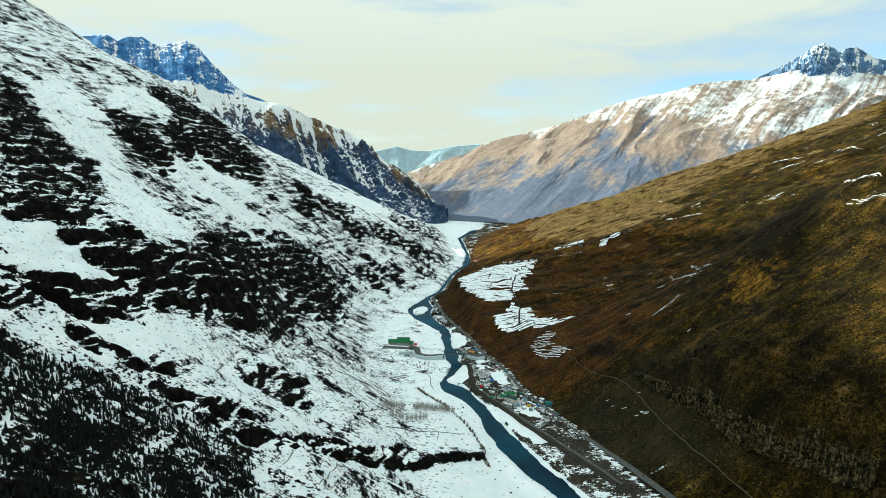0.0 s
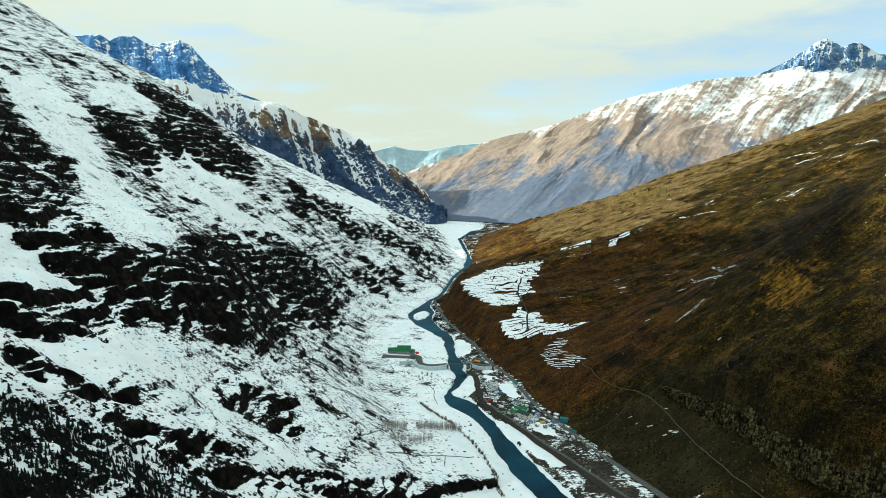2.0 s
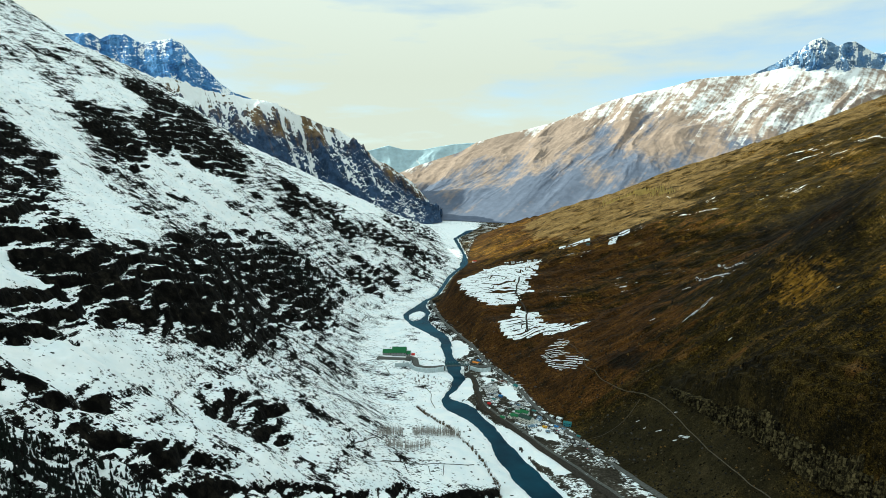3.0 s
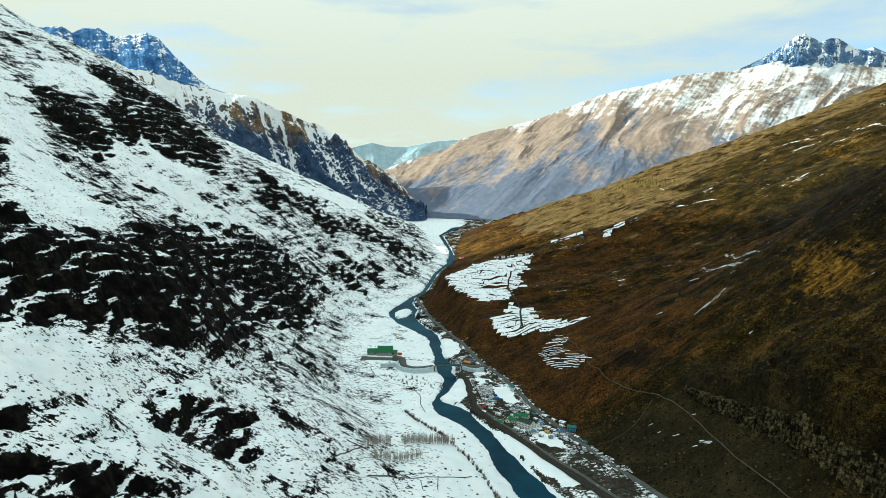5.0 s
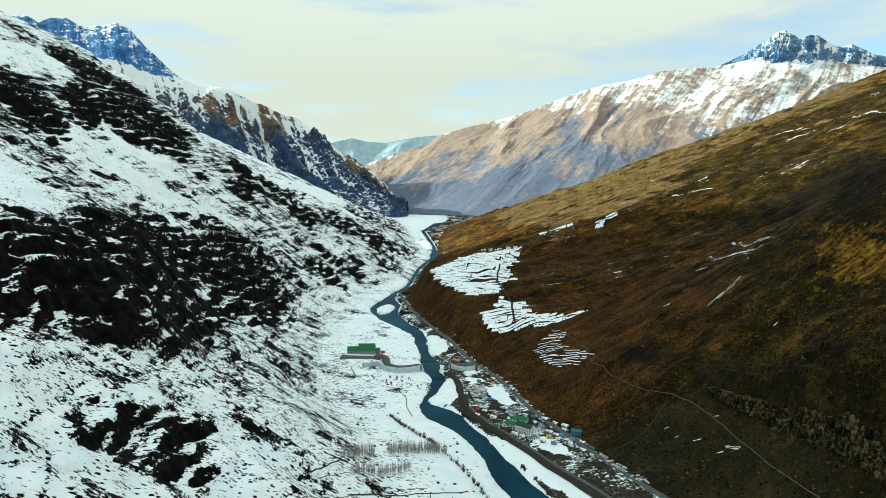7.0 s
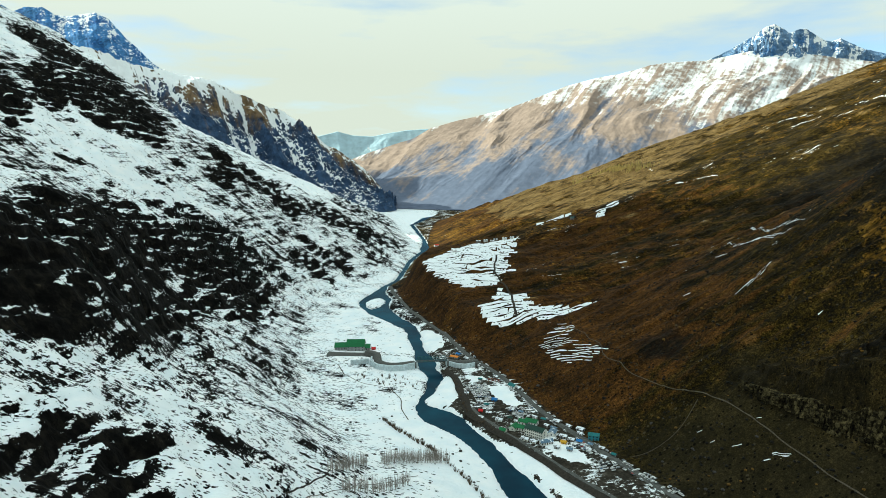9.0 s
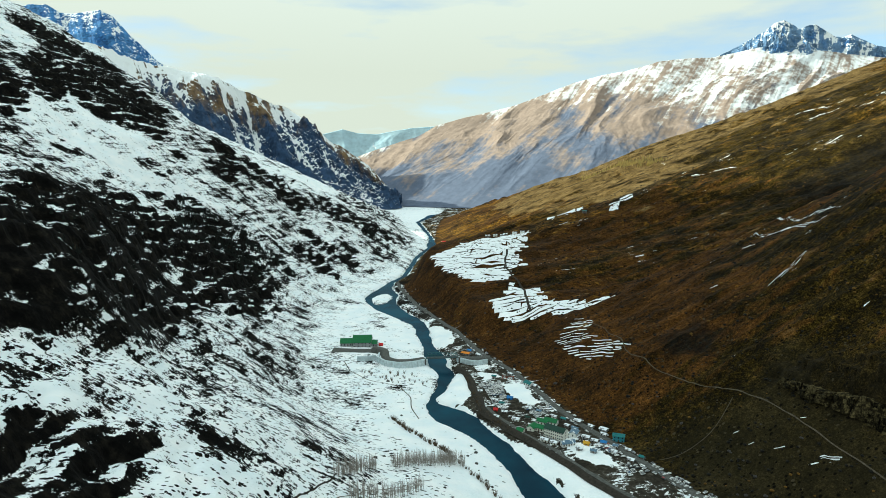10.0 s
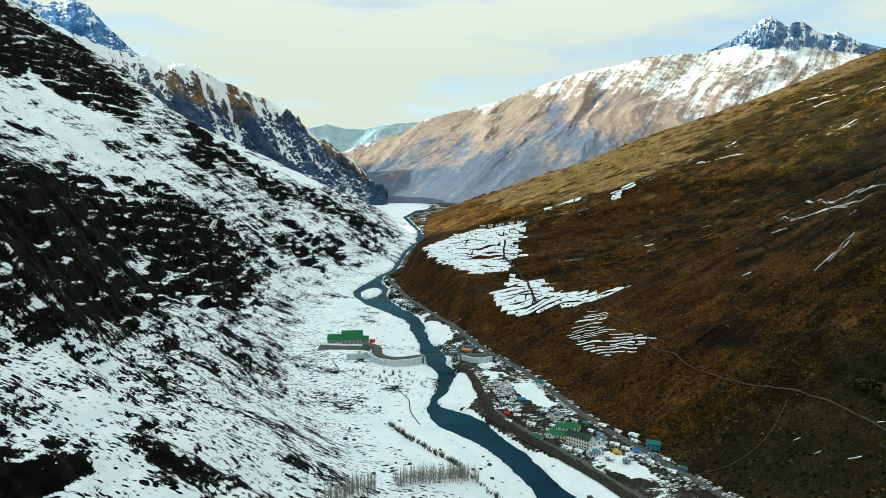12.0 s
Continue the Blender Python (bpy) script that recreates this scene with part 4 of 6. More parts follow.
def ground_strip(name, colour, snowy):
    """Packed track or road: gravel with slush and snow along it."""
    m, nt, bsdf = node_material(name)
    n = Nodes(nt)
    f, b = n.noise(0.5, 7, 0.62), n.noise(0.09, 5, 0.6)
    base = n.ramp(f, (0.3, tuple(c * 0.6 for c in colour)), (0.7, tuple(c * 1.5 for c in colour)))
    base = n.mix(n.step(n.math("ADD", n.math("MULTIPLY", b, 0.6), n.math("MULTIPLY", f, 0.4)), 0.72 - 0.35 * snowy, 0.76 - 0.35 * snowy), base, (0.8, 0.83, 0.86))
    nt.links.new(base, bsdf.inputs["Base Color"])
    bsdf.inputs["Roughness"].default_value = 0.9
    bsdf.inputs["Specular IOR Level"].default_value = 0.1
    n.bump(f, 0.4, 0.3, bsdf)
    return m


GREEN_ROOF = roof_metal("green_sheet_roof", (0.008, 0.13, 0.035))
DARK_GREEN_ROOF = roof_metal("dark_green_sheet_roof", (0.004, 0.035, 0.022))
TEAL_ROOF = roof_metal("teal_sheet_roof", (0.01, 0.13, 0.13))
BLUE_ROOF = roof_metal("blue_grey_sheet_roof", (0.10, 0.17, 0.24), 0.3)
SNOW_ROOF = roof_metal("snowy_sheet_roof", (0.2, 0.2, 0.2), 0.7)
YELLOW = plain("yellow_tarp", (0.55, 0.3, 0.02))
ORANGE = plain("orange_tarp", (0.6, 0.2, 0.02))
BLUE_TARP = plain("blue_tarp", (0.03, 0.16, 0.4))
RED = plain("red_paint", (0.5, 0.02, 0.02))
CREAM = plain("cream_plaster", (0.76, 0.74, 0.66), 0.85, 0.12, 0.6)
WHITEWASH = plain("whitewash", (0.76, 0.76, 0.73), 0.85, 0.15, 0.6)
GREY_WALL = plain("grey_block_wall", (0.26, 0.27, 0.27), 0.9, 0.3, 0.5)
STONE_WALL = plain("stone_wall", (0.18, 0.16, 0.14), 0.9, 0.4, 0.8)
TEAL_WALL = plain("teal_wall", (0.05, 0.22, 0.27), 0.8)
WINDOW = plain("dark_window_glass", (0.02, 0.025, 0.03), 0.15, 0.2)
DOOR = plain("brown_door", (0.08, 0.05, 0.03))
CONCRETE = plain("pale_concrete", (0.56, 0.63, 0.65), 0.85, 0.25, 0.35, bump=0.1)
STEEL = plain("dark_green_steel", (0.03, 0.10, 0.10), 0.5, 0.3, 0.8, 0.4)
DECK = plain("bridge_deck_asphalt", (0.07, 0.075, 0.08), 0.8)
RUST = plain("rusty_red_steel", (0.28, 0.05, 0.02), 0.7)
BARK = plain("grey_brown_bark", (0.27, 0.24, 0.21), 0.9, 0.4, 2.0)
TWIG = plain("bare_twigs", (0.32, 0.28, 0.245), 0.9, 0.4, 1.0)
BRUSH = plain("brown_brush", (0.10, 0.07, 0.04), 0.9, 0.4, 1.0)
NEEDLE = plain("conifer_needles", (0.006, 0.009, 0.0065), 0.9, 0.5, 0.8)
TRUNK = plain("conifer_bark", (0.035, 0.026, 0.02), 0.9, 0.4, 1.5)
ROCK = plain("dark_boulder", (0.045, 0.04, 0.036), 0.9, 0.5, 0.9, bump=0.2)
TYRE = plain("tyre_rubber", (0.015, 0.015, 0.015), 0.9)
PAINT = car_paint()
ROAD = ground_strip("slushy_road", (0.09, 0.09, 0.082), 0.3)
TRACK = ground_strip("dirt_track", (0.08, 0.065, 0.046), 0.1)
DIKE = ground_strip("dark_gravel_dike", (0.035, 0.03, 0.024), 0.1)
SNOW = plain("field_snow", (0.85, 0.87, 0.88), 0.8, 0.05, 0.2)


# ---------------------------------------------------------------- roads and tracks
def ribbon(name, pts, profile, material, label, category, lift=0.35, step=5.0, level=None, kind="structure", sway=1.0):
    """A strip along a line in plan, draped on the land; profile: (offset to the right, height) pairs."""
    p = np.array(pts, float)
    s = np.r_[0, np.cumsum(np.hypot(*np.diff(p, axis=0).T))]
    u = np.arange(0, s[-1], step)
    w = 2.2 * step
    cx = sum(np.interp(u + k * w, s, p[:, 0]) for k in (-1, 0, 1)) / 3 + sway * vnoise(u / 17, u * 0, 310)
    cy = sum(np.interp(u + k * w, s, p[:, 1]) for k in (-1, 0, 1)) / 3
    tx, ty = np.gradient(cx), np.gradient(cy)
    ln = np.hypot(tx, ty)
    nx, ny = ty / ln, -tx / ln
    off = np.array([o for o, _ in profile])
    XX, YY = cx[:, None] + nx[:, None] * off, cy[:, None] + ny[:, None] * off
    base = heights(XX, YY)
    if level is not None:
        base = np.full_like(base, level)
    mean = np.convolve(np.pad(base.mean(1), 2, mode="edge"), np.ones(5) / 5, "valid")[:, None]
    ZZ = np.maximum(base, mean * 0.5 + base * 0.5) + lift + np.array([h for _, h in profile])
    return tagged(grid_mesh(name, np.stack([XX, YY, ZZ], -1), None, None, material), label, category, kind=kind)


ROAD_LINE = [(-24, 1560), (-21, 1490), (5, 1332), (28, 1248), (50, 1171), (61, 1103), (75, 1039), (90, 998), (102, 956), (109, 915), (116, 871), (127, 838), (137, 811), (144, 784), (154, 759), (175, 705), (200, 640), (235, 540)]
ribbon("road", ROAD_LINE, ((-3.6, -1.5), (-2.8, 0.1), (0, 0.2), (2.8, 0.1), (3.6, -1.0)), ROAD, "grey slushy valley road along the hill foot", "road", 0.5)
DIKE_LINE = [(36, 1012), (43, 985), (44.5, 942), (45, 892), (50, 870), (63, 838), (81, 802), (94, 773), (104, 748), (128, 700), (152, 650), (180, 590)]
ribbon("dike", DIKE_LINE, ((-7, -1.6), (-4.5, 0.6), (-2.5, 2.2), (0, 2.4), (1.2, 1.2), (3.5, 0.2)), DIKE, "dark gravel dike beside the river", "embankment", 0.2, 3.0)
ribbon("track", [(x + 6.5, y + 2.5) for x, y in DIKE_LINE[3:]], ((-1.9, 0), (0, 0.1), (1.9, 0)), ROAD, "narrow snowy track behind the dike", "track", 0.4, 3.0)
ribbon("footpath", [(181, 1030), (189, 1005), (196, 948), (191, 902), (203, 842), (214, 803), (229, 772), (237, 743), (245, 690), (253, 625), (272, 548), (284, 500), (296, 450)],
       ((-0.4, 0.0), (0, 0.12), (0.4, 0.0)), TRACK, "pale dirt path across the hillside", "path", 0.7, 4.0)
ribbon("footpath", [(225, 777), (203, 764), (176, 764), (160, 770)], ((-0.3, 0.0), (0, 0.1), (0.3, 0.0)), TRACK, "faint dirt path down the hillside", "path", 0.7, 4.0)
ribbon("footpath", [(-92, 1050), (-84, 1012), (-61, 980), (-30, 960), (-20, 935), (-19, 896), (-14, 870)], ((-0.5, 0.0), (0, 0.1), (0.5, 0.0)), TRACK, "dark trodden path across the snow", "path", 0.06, 2.0)
ribbon("footpath", [(240, 1450), (176, 1440), (150, 1330), (160, 1230), (150, 1170), (143, 1110)], ((-1.6, 0.0), (0, 0.1), (1.6, 0.0)), DIKE, "dark path through the terraced fields", "path", 0.9, 4.0)


ribbon("field_wall", [(-62, 627), (-41, 650), (-6, 667), (28, 695)], ((-0.35, -0.3), (-0.2, 0.4), (0.2, 0.4), (0.35, -0.3)), DIKE, "low dark stone wall between snowy fields", "wall", 0.1, 3.0)
ribbon("field_wall", [(-19, 656), (-17, 633)], ((-0.35, -0.3), (-0.2, 0.4), (0.2, 0.4), (0.35, -0.3)), DIKE, "low dark stone wall between snowy fields", "wall", 0.1, 3.0)
ribbon("field_wall", [(-42, 647), (-36, 622)], ((-0.35, -0.3), (-0.2, 0.4), (0.2, 0.4), (0.35, -0.3)), DIKE, "low dark stone wall between snowy fields", "wall", 0.1, 3.0)
ribbon("field_wall", [(-4, 669), (-6, 637)], ((-0.35, -0.3), (-0.2, 0.4), (0.2, 0.4), (0.35, -0.3)), DIKE, "low dark stone wall between snowy fields", "wall", 0.1, 3.0)
ribbon("field_wall", [(-89, 629), (-81, 646), (-75, 670), (-68, 693)], ((-0.35, -0.3), (-0.2, 0.4), (0.2, 0.4), (0.35, -0.3)), DIKE, "low dark stone wall between snowy fields", "wall", 0.1, 3.0)

for line in ([(-105, 560), (-87, 580), (-62, 626), (-38, 656), (-6, 678)], [(-83, 626), (-65, 663), (-39, 702), (-9, 729)], [(-130, 412), (-125, 451)], [(-92, 418), (-87, 485)],
             [(-86, 420), (-75, 497)], [(-78, 428), (-70, 493)], [(-120, 436), (-116, 456)]):
    ribbon("footpath", line, ((-0.3, 0.0), (0, 0.08), (0.3, 0.0)), TRACK, "thin dark track across the snowy field", "path", 0.14, 2.0, sway=2.0)


# ---------------------------------------------------------------- terraced fields
def snow_plot(u0, u1, v0, v1, parent, seed, row, across):
    """One terrace plot: a ragged slab of snow lying on the slope."""
    nu, nv = max(8, int((u1 - u0) / 1.6)), max(7, int((v1 - v0) / 1.4))
    uu, vv = np.meshgrid(np.r_[0, 0.02, np.linspace(0.05, 0.95, nu - 4), 0.98, 1], np.r_[0, 0.06, np.linspace(0.14, 0.86, nv - 4), 0.94, 1])
    AA = u0 + (u1 - u0) * uu
    BB = v0 + (v1 - v0) * vv + 11 * fbm(AA / 60 + row * 0.5, uu * 0 + row * 0.37, 3, 330) + min(1.6, 0.2 * (v1 - v0)) * fbm(AA / 6, vv * 2 + seed, 4, 331, 0.6)
    AA = AA + 1.6 * fbm(vv * 3, uu * 0 + seed, 3, 320) + 3.0 * (vv - 0.5) * vnoise(uu * 0 + row * 3.1, vv * 0 + seed, 322)
    (ox, oy), co, si = across
    XX, YY = ox + AA * co - BB * si, oy + AA * si + BB * co
    ZZ = heights(XX, YY) + 0.4 + 0.15 * fbm(XX / 3, YY / 3, 2, 340)
    ZZ[0, :] -= 1.2
    ZZ[-1, :] -= 1.2
    ZZ[:, 0] -= 1.2
    ZZ[:, -1] -= 1.2
    ob = grid_mesh("snow_plot", np.stack([XX, YY, ZZ], -1), None, None, SNOW)
    ob.parent = parent
    return ob


def terraced_field(outline, depth, gap, long, label, seed, keep=1.0, turn=0.0):
    """Rows of plots inside an outline; turn: the way in which the rows run, in degrees."""
    c = np.array(outline, float)
    mid_c, co, si = c.mean(0), math.cos(radians(turn)), math.sin(radians(turn))
    across = (mid_c, co, si)
    c = (c - mid_c) @ np.array([[co, -si], [si, co]])
    field = tagged(new("terraced_field"), label, "field", "terraced fields")
    r = random.Random(seed)
    v = c[:, 1].min()
    while v < c[:, 1].max():
        d = depth * r.uniform(0.55, 1.5)
        vm = v + d / 2
        us = []
        for (ax, ay), (bx, by) in zip(c, np.roll(c, -1, 0)):
            if (ay > vm) != (by > vm):
                us.append(ax + (vm - ay) * (bx - ax) / (by - ay))
        us.sort()
        for a, b in zip(us[0::2], us[1::2]):
            u, b = a + r.uniform(-4, 6), b + min(0, 0.12 * (a - b)) * r.random() * 1.6
            while u < b:
                w = min(long * r.uniform(0.3, 1.8), b - u + 2)
                if w > 2 and r.random() < keep:
                    snow_plot(u, u + w, v + r.uniform(0, 0.12) * d, v + d, field, r.uniform(0, 99), v / 40, across)
                u += w + gap * r.uniform(0.3, 1.2)
        v += d + gap * r.uniform(0.5, 1.3)
    return field


terraced_field([(34, 1478), (60, 1358), (90, 1290), (147, 1281), (187, 1322), (216, 1416), (250, 1528), (240, 1560), (110, 1560), (85, 1523)], 10, 0.9, 75,
               "snow-covered terraced fields with dark plot edges", 11, 0.95, -20)
terraced_field([(95, 1199), (104, 1135), (129, 1107), (168, 1079), (202, 1065), (250, 1052), (173, 1141), (178, 1211), (145, 1253), (124, 1231), (135, 1180)], 11, 0.5, 80,
               "snow-covered sloping fields with stone edges", 12, 0.96, -18)
terraced_field([(155, 1016), (151, 975), (157, 942), (174, 918), (198, 914), (186, 950), (176, 990), (190, 1015), (181, 1042)], 1.0, 3.0, 20,
               "narrow snow-lined terraces stepping round a knoll", 13, 0.8, -58)
terraced_field([(310, 1600), (310, 1665), (370, 1690), (385, 1640)], 22, 5, 40, "snow patch on a small hillside field", 14, 1.0, -15)
terraced_field([(395, 1500), (395, 1530), (450, 1560), (455, 1525)], 12, 5, 40, "thin snow patch on the brown hillside", 15, 1.0, -15)


# ---------------------------------------------------------------- buildings
def window_mesh():
    me = bpy.data.meshes.new("window")
    bm = bmesh.new()
    box(bm, 0, 0, 0, 1.0, 0.10, 1.1)
    bm.to_mesh(me)
    bm.free()
    me.materials.append(WINDOW)
    return me


WINDOW_MESH = window_mesh()


def house(x, y, turn, length, width, wall_h, roof_h, roof_mat, wall_mat, label, storeys=1, bays=4, name="house", roof_label="", hip=False, group="village houses", z=None):
    z = height(x, y) - 0.4 if z is None else z
    h = root(name, x, y, z, turn, label, "building", group)
    bm = bmesh.new()
    box(bm, 0, 0, wall_h / 2, length, width, wall_h)
    if not hip:
        for sx in (-1, 1):
            vs = [bm.verts.new((sx * length / 2, sy * width / 2, wall_h)) for sy in (-1, 1)] + [bm.verts.new((sx * length / 2, 0, wall_h + roof_h * 0.95))]
            bm.faces.new(vs)
    part("wall", bm, wall_mat, h)
    bm = bmesh.new()
    over, t = 0.5, 0.22
    L, Wd = length / 2 + over, width / 2 + over
    inset = width / 2 if hip else 0
    low = wall_h - roof_h * over / (width / 2)
    ring = []
    for dz in (0, t):
        ring.append([bm.verts.new(v) for v in ((-L, -Wd, low + dz), (L, -Wd, low + dz), (L, Wd, low + dz), (-L, Wd, low + dz), (-L + inset, 0, wall_h + roof_h + dz), (L - inset, 0, wall_h + roof_h + dz))])
    for f in ((0, 1, 5, 4), (2, 3, 4, 5), (1, 2, 5), (3, 0, 4)) if hip else ((0, 1, 5, 4), (2, 3, 4, 5)):
        bm.faces.new([ring[1][k] for k in f])
        bm.faces.new([ring[0][k] for k in reversed(f)])
    for a, b in ((0, 1), (1, 2), (2, 3), (3, 0)) if hip else ((0, 1), (1, 5), (5, 2), (2, 3), (3, 4), (4, 0)):
        bm.faces.new((ring[0][a], ring[0][b], ring[1][b], ring[1][a]))
    part("roof", bm, roof_mat, h, roof_label)
    sh = wall_h / storeys
    for k in range(storeys):
        for b in range(bays):
            wx = (b + 0.5) / bays * length - length / 2
            for sy in (-1, 1):
                if k == 0 and b == bays // 2 and sy < 0:
                    bm = bmesh.new()
                    box(bm, wx, sy * (width / 2 + 0.03), sh * 0.4, 0.9, 0.12, sh * 0.75)
                    part("door", bm, DOOR, h)
                    continue
                w = new("window", WINDOW_MESH)
                w.parent = h
                w.matrix_basis = Matrix.Translation((wx, sy * (width / 2 + 0.02), sh * (k + 0.55))) @ Matrix.Diagonal((min(1.0, length / bays * 0.5), 1, sh * 0.42, 1))
        for sx in (-1, 1):
            w = new("window", WINDOW_MESH)
            w.parent = h
            w.matrix_basis = Matrix.Translation((sx * (length / 2 + 0.02), 0, sh * (k + 0.55))) @ Matrix.Rotation(math.pi / 2, 4, "Z") @ Matrix.Diagonal((0.9, 1, sh * 0.42, 1))
    return h


house(98, 823, -45, 18, 8.5, 7.2, 2.4, DARK_GREEN_ROOF, CREAM, "three-storey cream building with a dark green roof", 3, 9, "hostel", hip=False)
house(88, 837, -35, 12, 6, 3.4, 2.0, GREEN_ROOF, CREAM, "long low cream house with a bright green roof", 1, 5)
house(82, 840, 55, 9, 6, 3.2, 1.8, GREEN_ROOF, CREAM, "low cream house with a bright green roof", 1, 3)
house(93, 848, -35, 9, 5.5, 3.2, 1.8, GREEN_ROOF, WHITEWASH, "small white house with a bright green roof", 1, 3)
house(100, 846, -35, 11, 6.5, 3.6, 2.1, GREEN_ROOF, WHITEWASH, "white house with a steep green roof", 1, 4)
house(71, 836, -40, 6, 4.5, 2.6, 1.6, GREEN_ROOF, CREAM, "tiny cream cabin with a green roof by the track", 1, 2)
house(113, 822, 60, 9, 6, 3.4, 1.7, BLUE_ROOF, WHITEWASH, "white house with a snow-dusted blue-grey roof", 1, 3)
house(103, 806, 10, 11, 5, 3.0, 1.6, BLUE_ROOF, WHITEWASH, "long white shed with a blue-grey roof", 1, 5)
house(146, 808, -25, 9, 6.5, 4.6, 1.4, TEAL_ROOF, TEAL_WALL, "teal two-storey house beside the road", 2, 3)
house(102, 941, -60, 9, 6, 3.6, 1.9, TEAL_ROOF, WHITEWASH, "white house with a teal green roof by the road", 1, 3)
house(107, 936, -60, 5, 4, 2.6, 0.8, SNOW_ROOF, STONE_WALL, "small stone hut with a snowy roof", 1, 2)
house(87, 817, -35, 6, 4, 2.4, 0.9, SNOW_ROOF, CREAM, "small cream outbuilding with a snowy roof", 1, 2)
house(93, 811, -35, 5, 4, 2.3, 0.9, SNOW_ROOF, CREAM, "small cream shed with a snowy roof", 1, 2)
house(124, 846, -50, 6, 4.5, 2.6, 0.7, SNOW_ROOF, STONE_WALL, "stone roadside hut with a flat snowy roof", 1, 2)
house(140, 826, -50, 6, 5, 2.8, 0.8, SNOW_ROOF, GREY_WALL, "grey roadside shop with a snowy roof", 1, 2)
house(121, 815, -35, 6, 4, 2.6, 0.8, SNOW_ROOF, GREY_WALL, "grey hut with a snow-covered roof", 1, 2)
house(126, 808, -35, 5, 4, 2.4, 0.8, SNOW_ROOF, STONE_WALL, "small stone hut among parked cars", 1, 2)
house(118, 804, -35, 4.5, 3.5, 2.2, 1.0, YELLOW, YELLOW, "yellow tarpaulin stall beside the road", 1, 1, "market_stall", group="market stalls")
house(132, 804, -35, 4.5, 3.5, 2.2, 1.0, BLUE_TARP, GREY_WALL, "stall with a blue tarpaulin roof", 1, 1, "market_stall", group="market stalls")
house(76, 907, -35, 5, 4, 2.2, 1.2, BLUE_TARP, BLUE_TARP, "blue tarpaulin tent beside the snowy yard", 1, 1, "tent", group="tents")
house(58, 884, -20, 3.5, 3, 2.0, 1.2, RED, RED, "small red tent on the gravel", 1, 1, "tent", group="tents")
house(65, 878, -20, 5, 3, 2.0, 0.8, SNOW_ROOF, STONE_WALL, "low stone shed with snow on its roof", 1, 2)
house(72, 860, -30, 6, 4.5, 2.4, 0.9, SNOW_ROOF, WHITEWASH, "whitewashed hut with a snowy roof", 1, 2)
house(56, 868, -30, 4.5, 3.5, 2.2, 0.8, SNOW_ROOF, STONE_WALL, "stone hut near the dike", 1, 1)
house(83, 862, -30, 4, 3, 2.0, 0.7, DARK_GREEN_ROOF, STONE_WALL, "little hut with a dark roof", 1, 1)
house(52, 1058, -40, 11, 6, 2.6, 0.9, ORANGE, GREY_WALL, "long shed under an orange tarpaulin by the bridge road", 1, 3)
house(58, 1068, -50, 6, 4, 2.6, 0.9, BLUE_TARP, GREY_WALL, "roadside hut with a blue roof", 1, 2)
house(66, 1049, -50, 6, 4, 2.4, 0.7, SNOW_ROOF, GREY_WALL, "roadside hut with a snowy roof", 1, 2)
for k, (hx, hy) in enumerate(((349, 1533), (176, 1572), (196, 1566), (214, 1560), (188, 1556), (228, 1552), (160, 1568))):
    house(hx, hy, rng.uniform(-30, 30), rng.uniform(7, 10), 6, 4.5, 1.0, TEAL_ROOF if k == 0 else SNOW_ROOF, WHITEWASH if k % 2 else STONE_WALL,
          "teal-roofed hut on the brown hillside" if k == 0 else "village house above the terraced fields", 2, 3, group="hill village houses")
house(118, 2130, 10, 12, 8, 5, 1.5, RED, WHITEWASH, "distant white house with a red roof", 2, 3, group="hill village houses")

# tunnel portal building: a tall hall between two lower wings, under green roofs
house(-74, 1110, -3, 23, 17, 6.5, 7.5, GREEN_ROOF, GREY_WALL, "grey portal hall with a large green roof", 2, 5, "portal_hall", group="portal buildings")
house(-94, 1110, -3, 15, 13, 4.6, 4.6, GREEN_ROOF, GREY_WALL, "lower grey wing with a green roof beside the hall", 1, 4, "portal_wing", group="portal buildings")
house(-58.5, 1109, -3, 6, 12, 4.4, 3.4, GREEN_ROOF, GREY_WALL, "small grey annex with a green roof", 1, 2, "portal_annex", group="portal buildings")
house(-51, 1108, 0, 5, 4, 2.2, 1.6, RED, RED, "red tent beside the portal hall", 1, 1, "tent", group="tents")


for k, (hx, hy, turn) in enumerate(((112, 838, -50), (117, 832, -50), (106, 858, -40), (113, 852, -48), (132, 835, -50), (137, 818, -48), (96, 872, -40), (88, 880, -35), (66, 897, -15), (61, 905, -20),
                                    (110, 797, -35), (139, 796, -40), (146, 788, -45), (152, 776, -55), (134, 786, -40), (142, 772, -45), (119, 790, -30), (50, 930, 5), (71, 970, -30), (90, 976, -50))):
    mat = (SNOW_ROOF, BLUE_ROOF, SNOW_ROOF, TEAL_ROOF, SNOW_ROOF)[k % 5]
    name = ("white", "blue-grey", "snowy", "teal", "snow-covered")[k % 5]
    house(hx, hy, turn + rng.uniform(-8, 8), rng.uniform(3.6, 5.6), rng.uniform(2.8, 3.8), rng.uniform(2.0, 2.6), rng.uniform(0.5, 0.9), mat, (STONE_WALL, GREY_WALL, WHITEWASH)[k % 3],
          "small roadside shack under a " + name + " sheet roof", 1, 1 + k % 2)


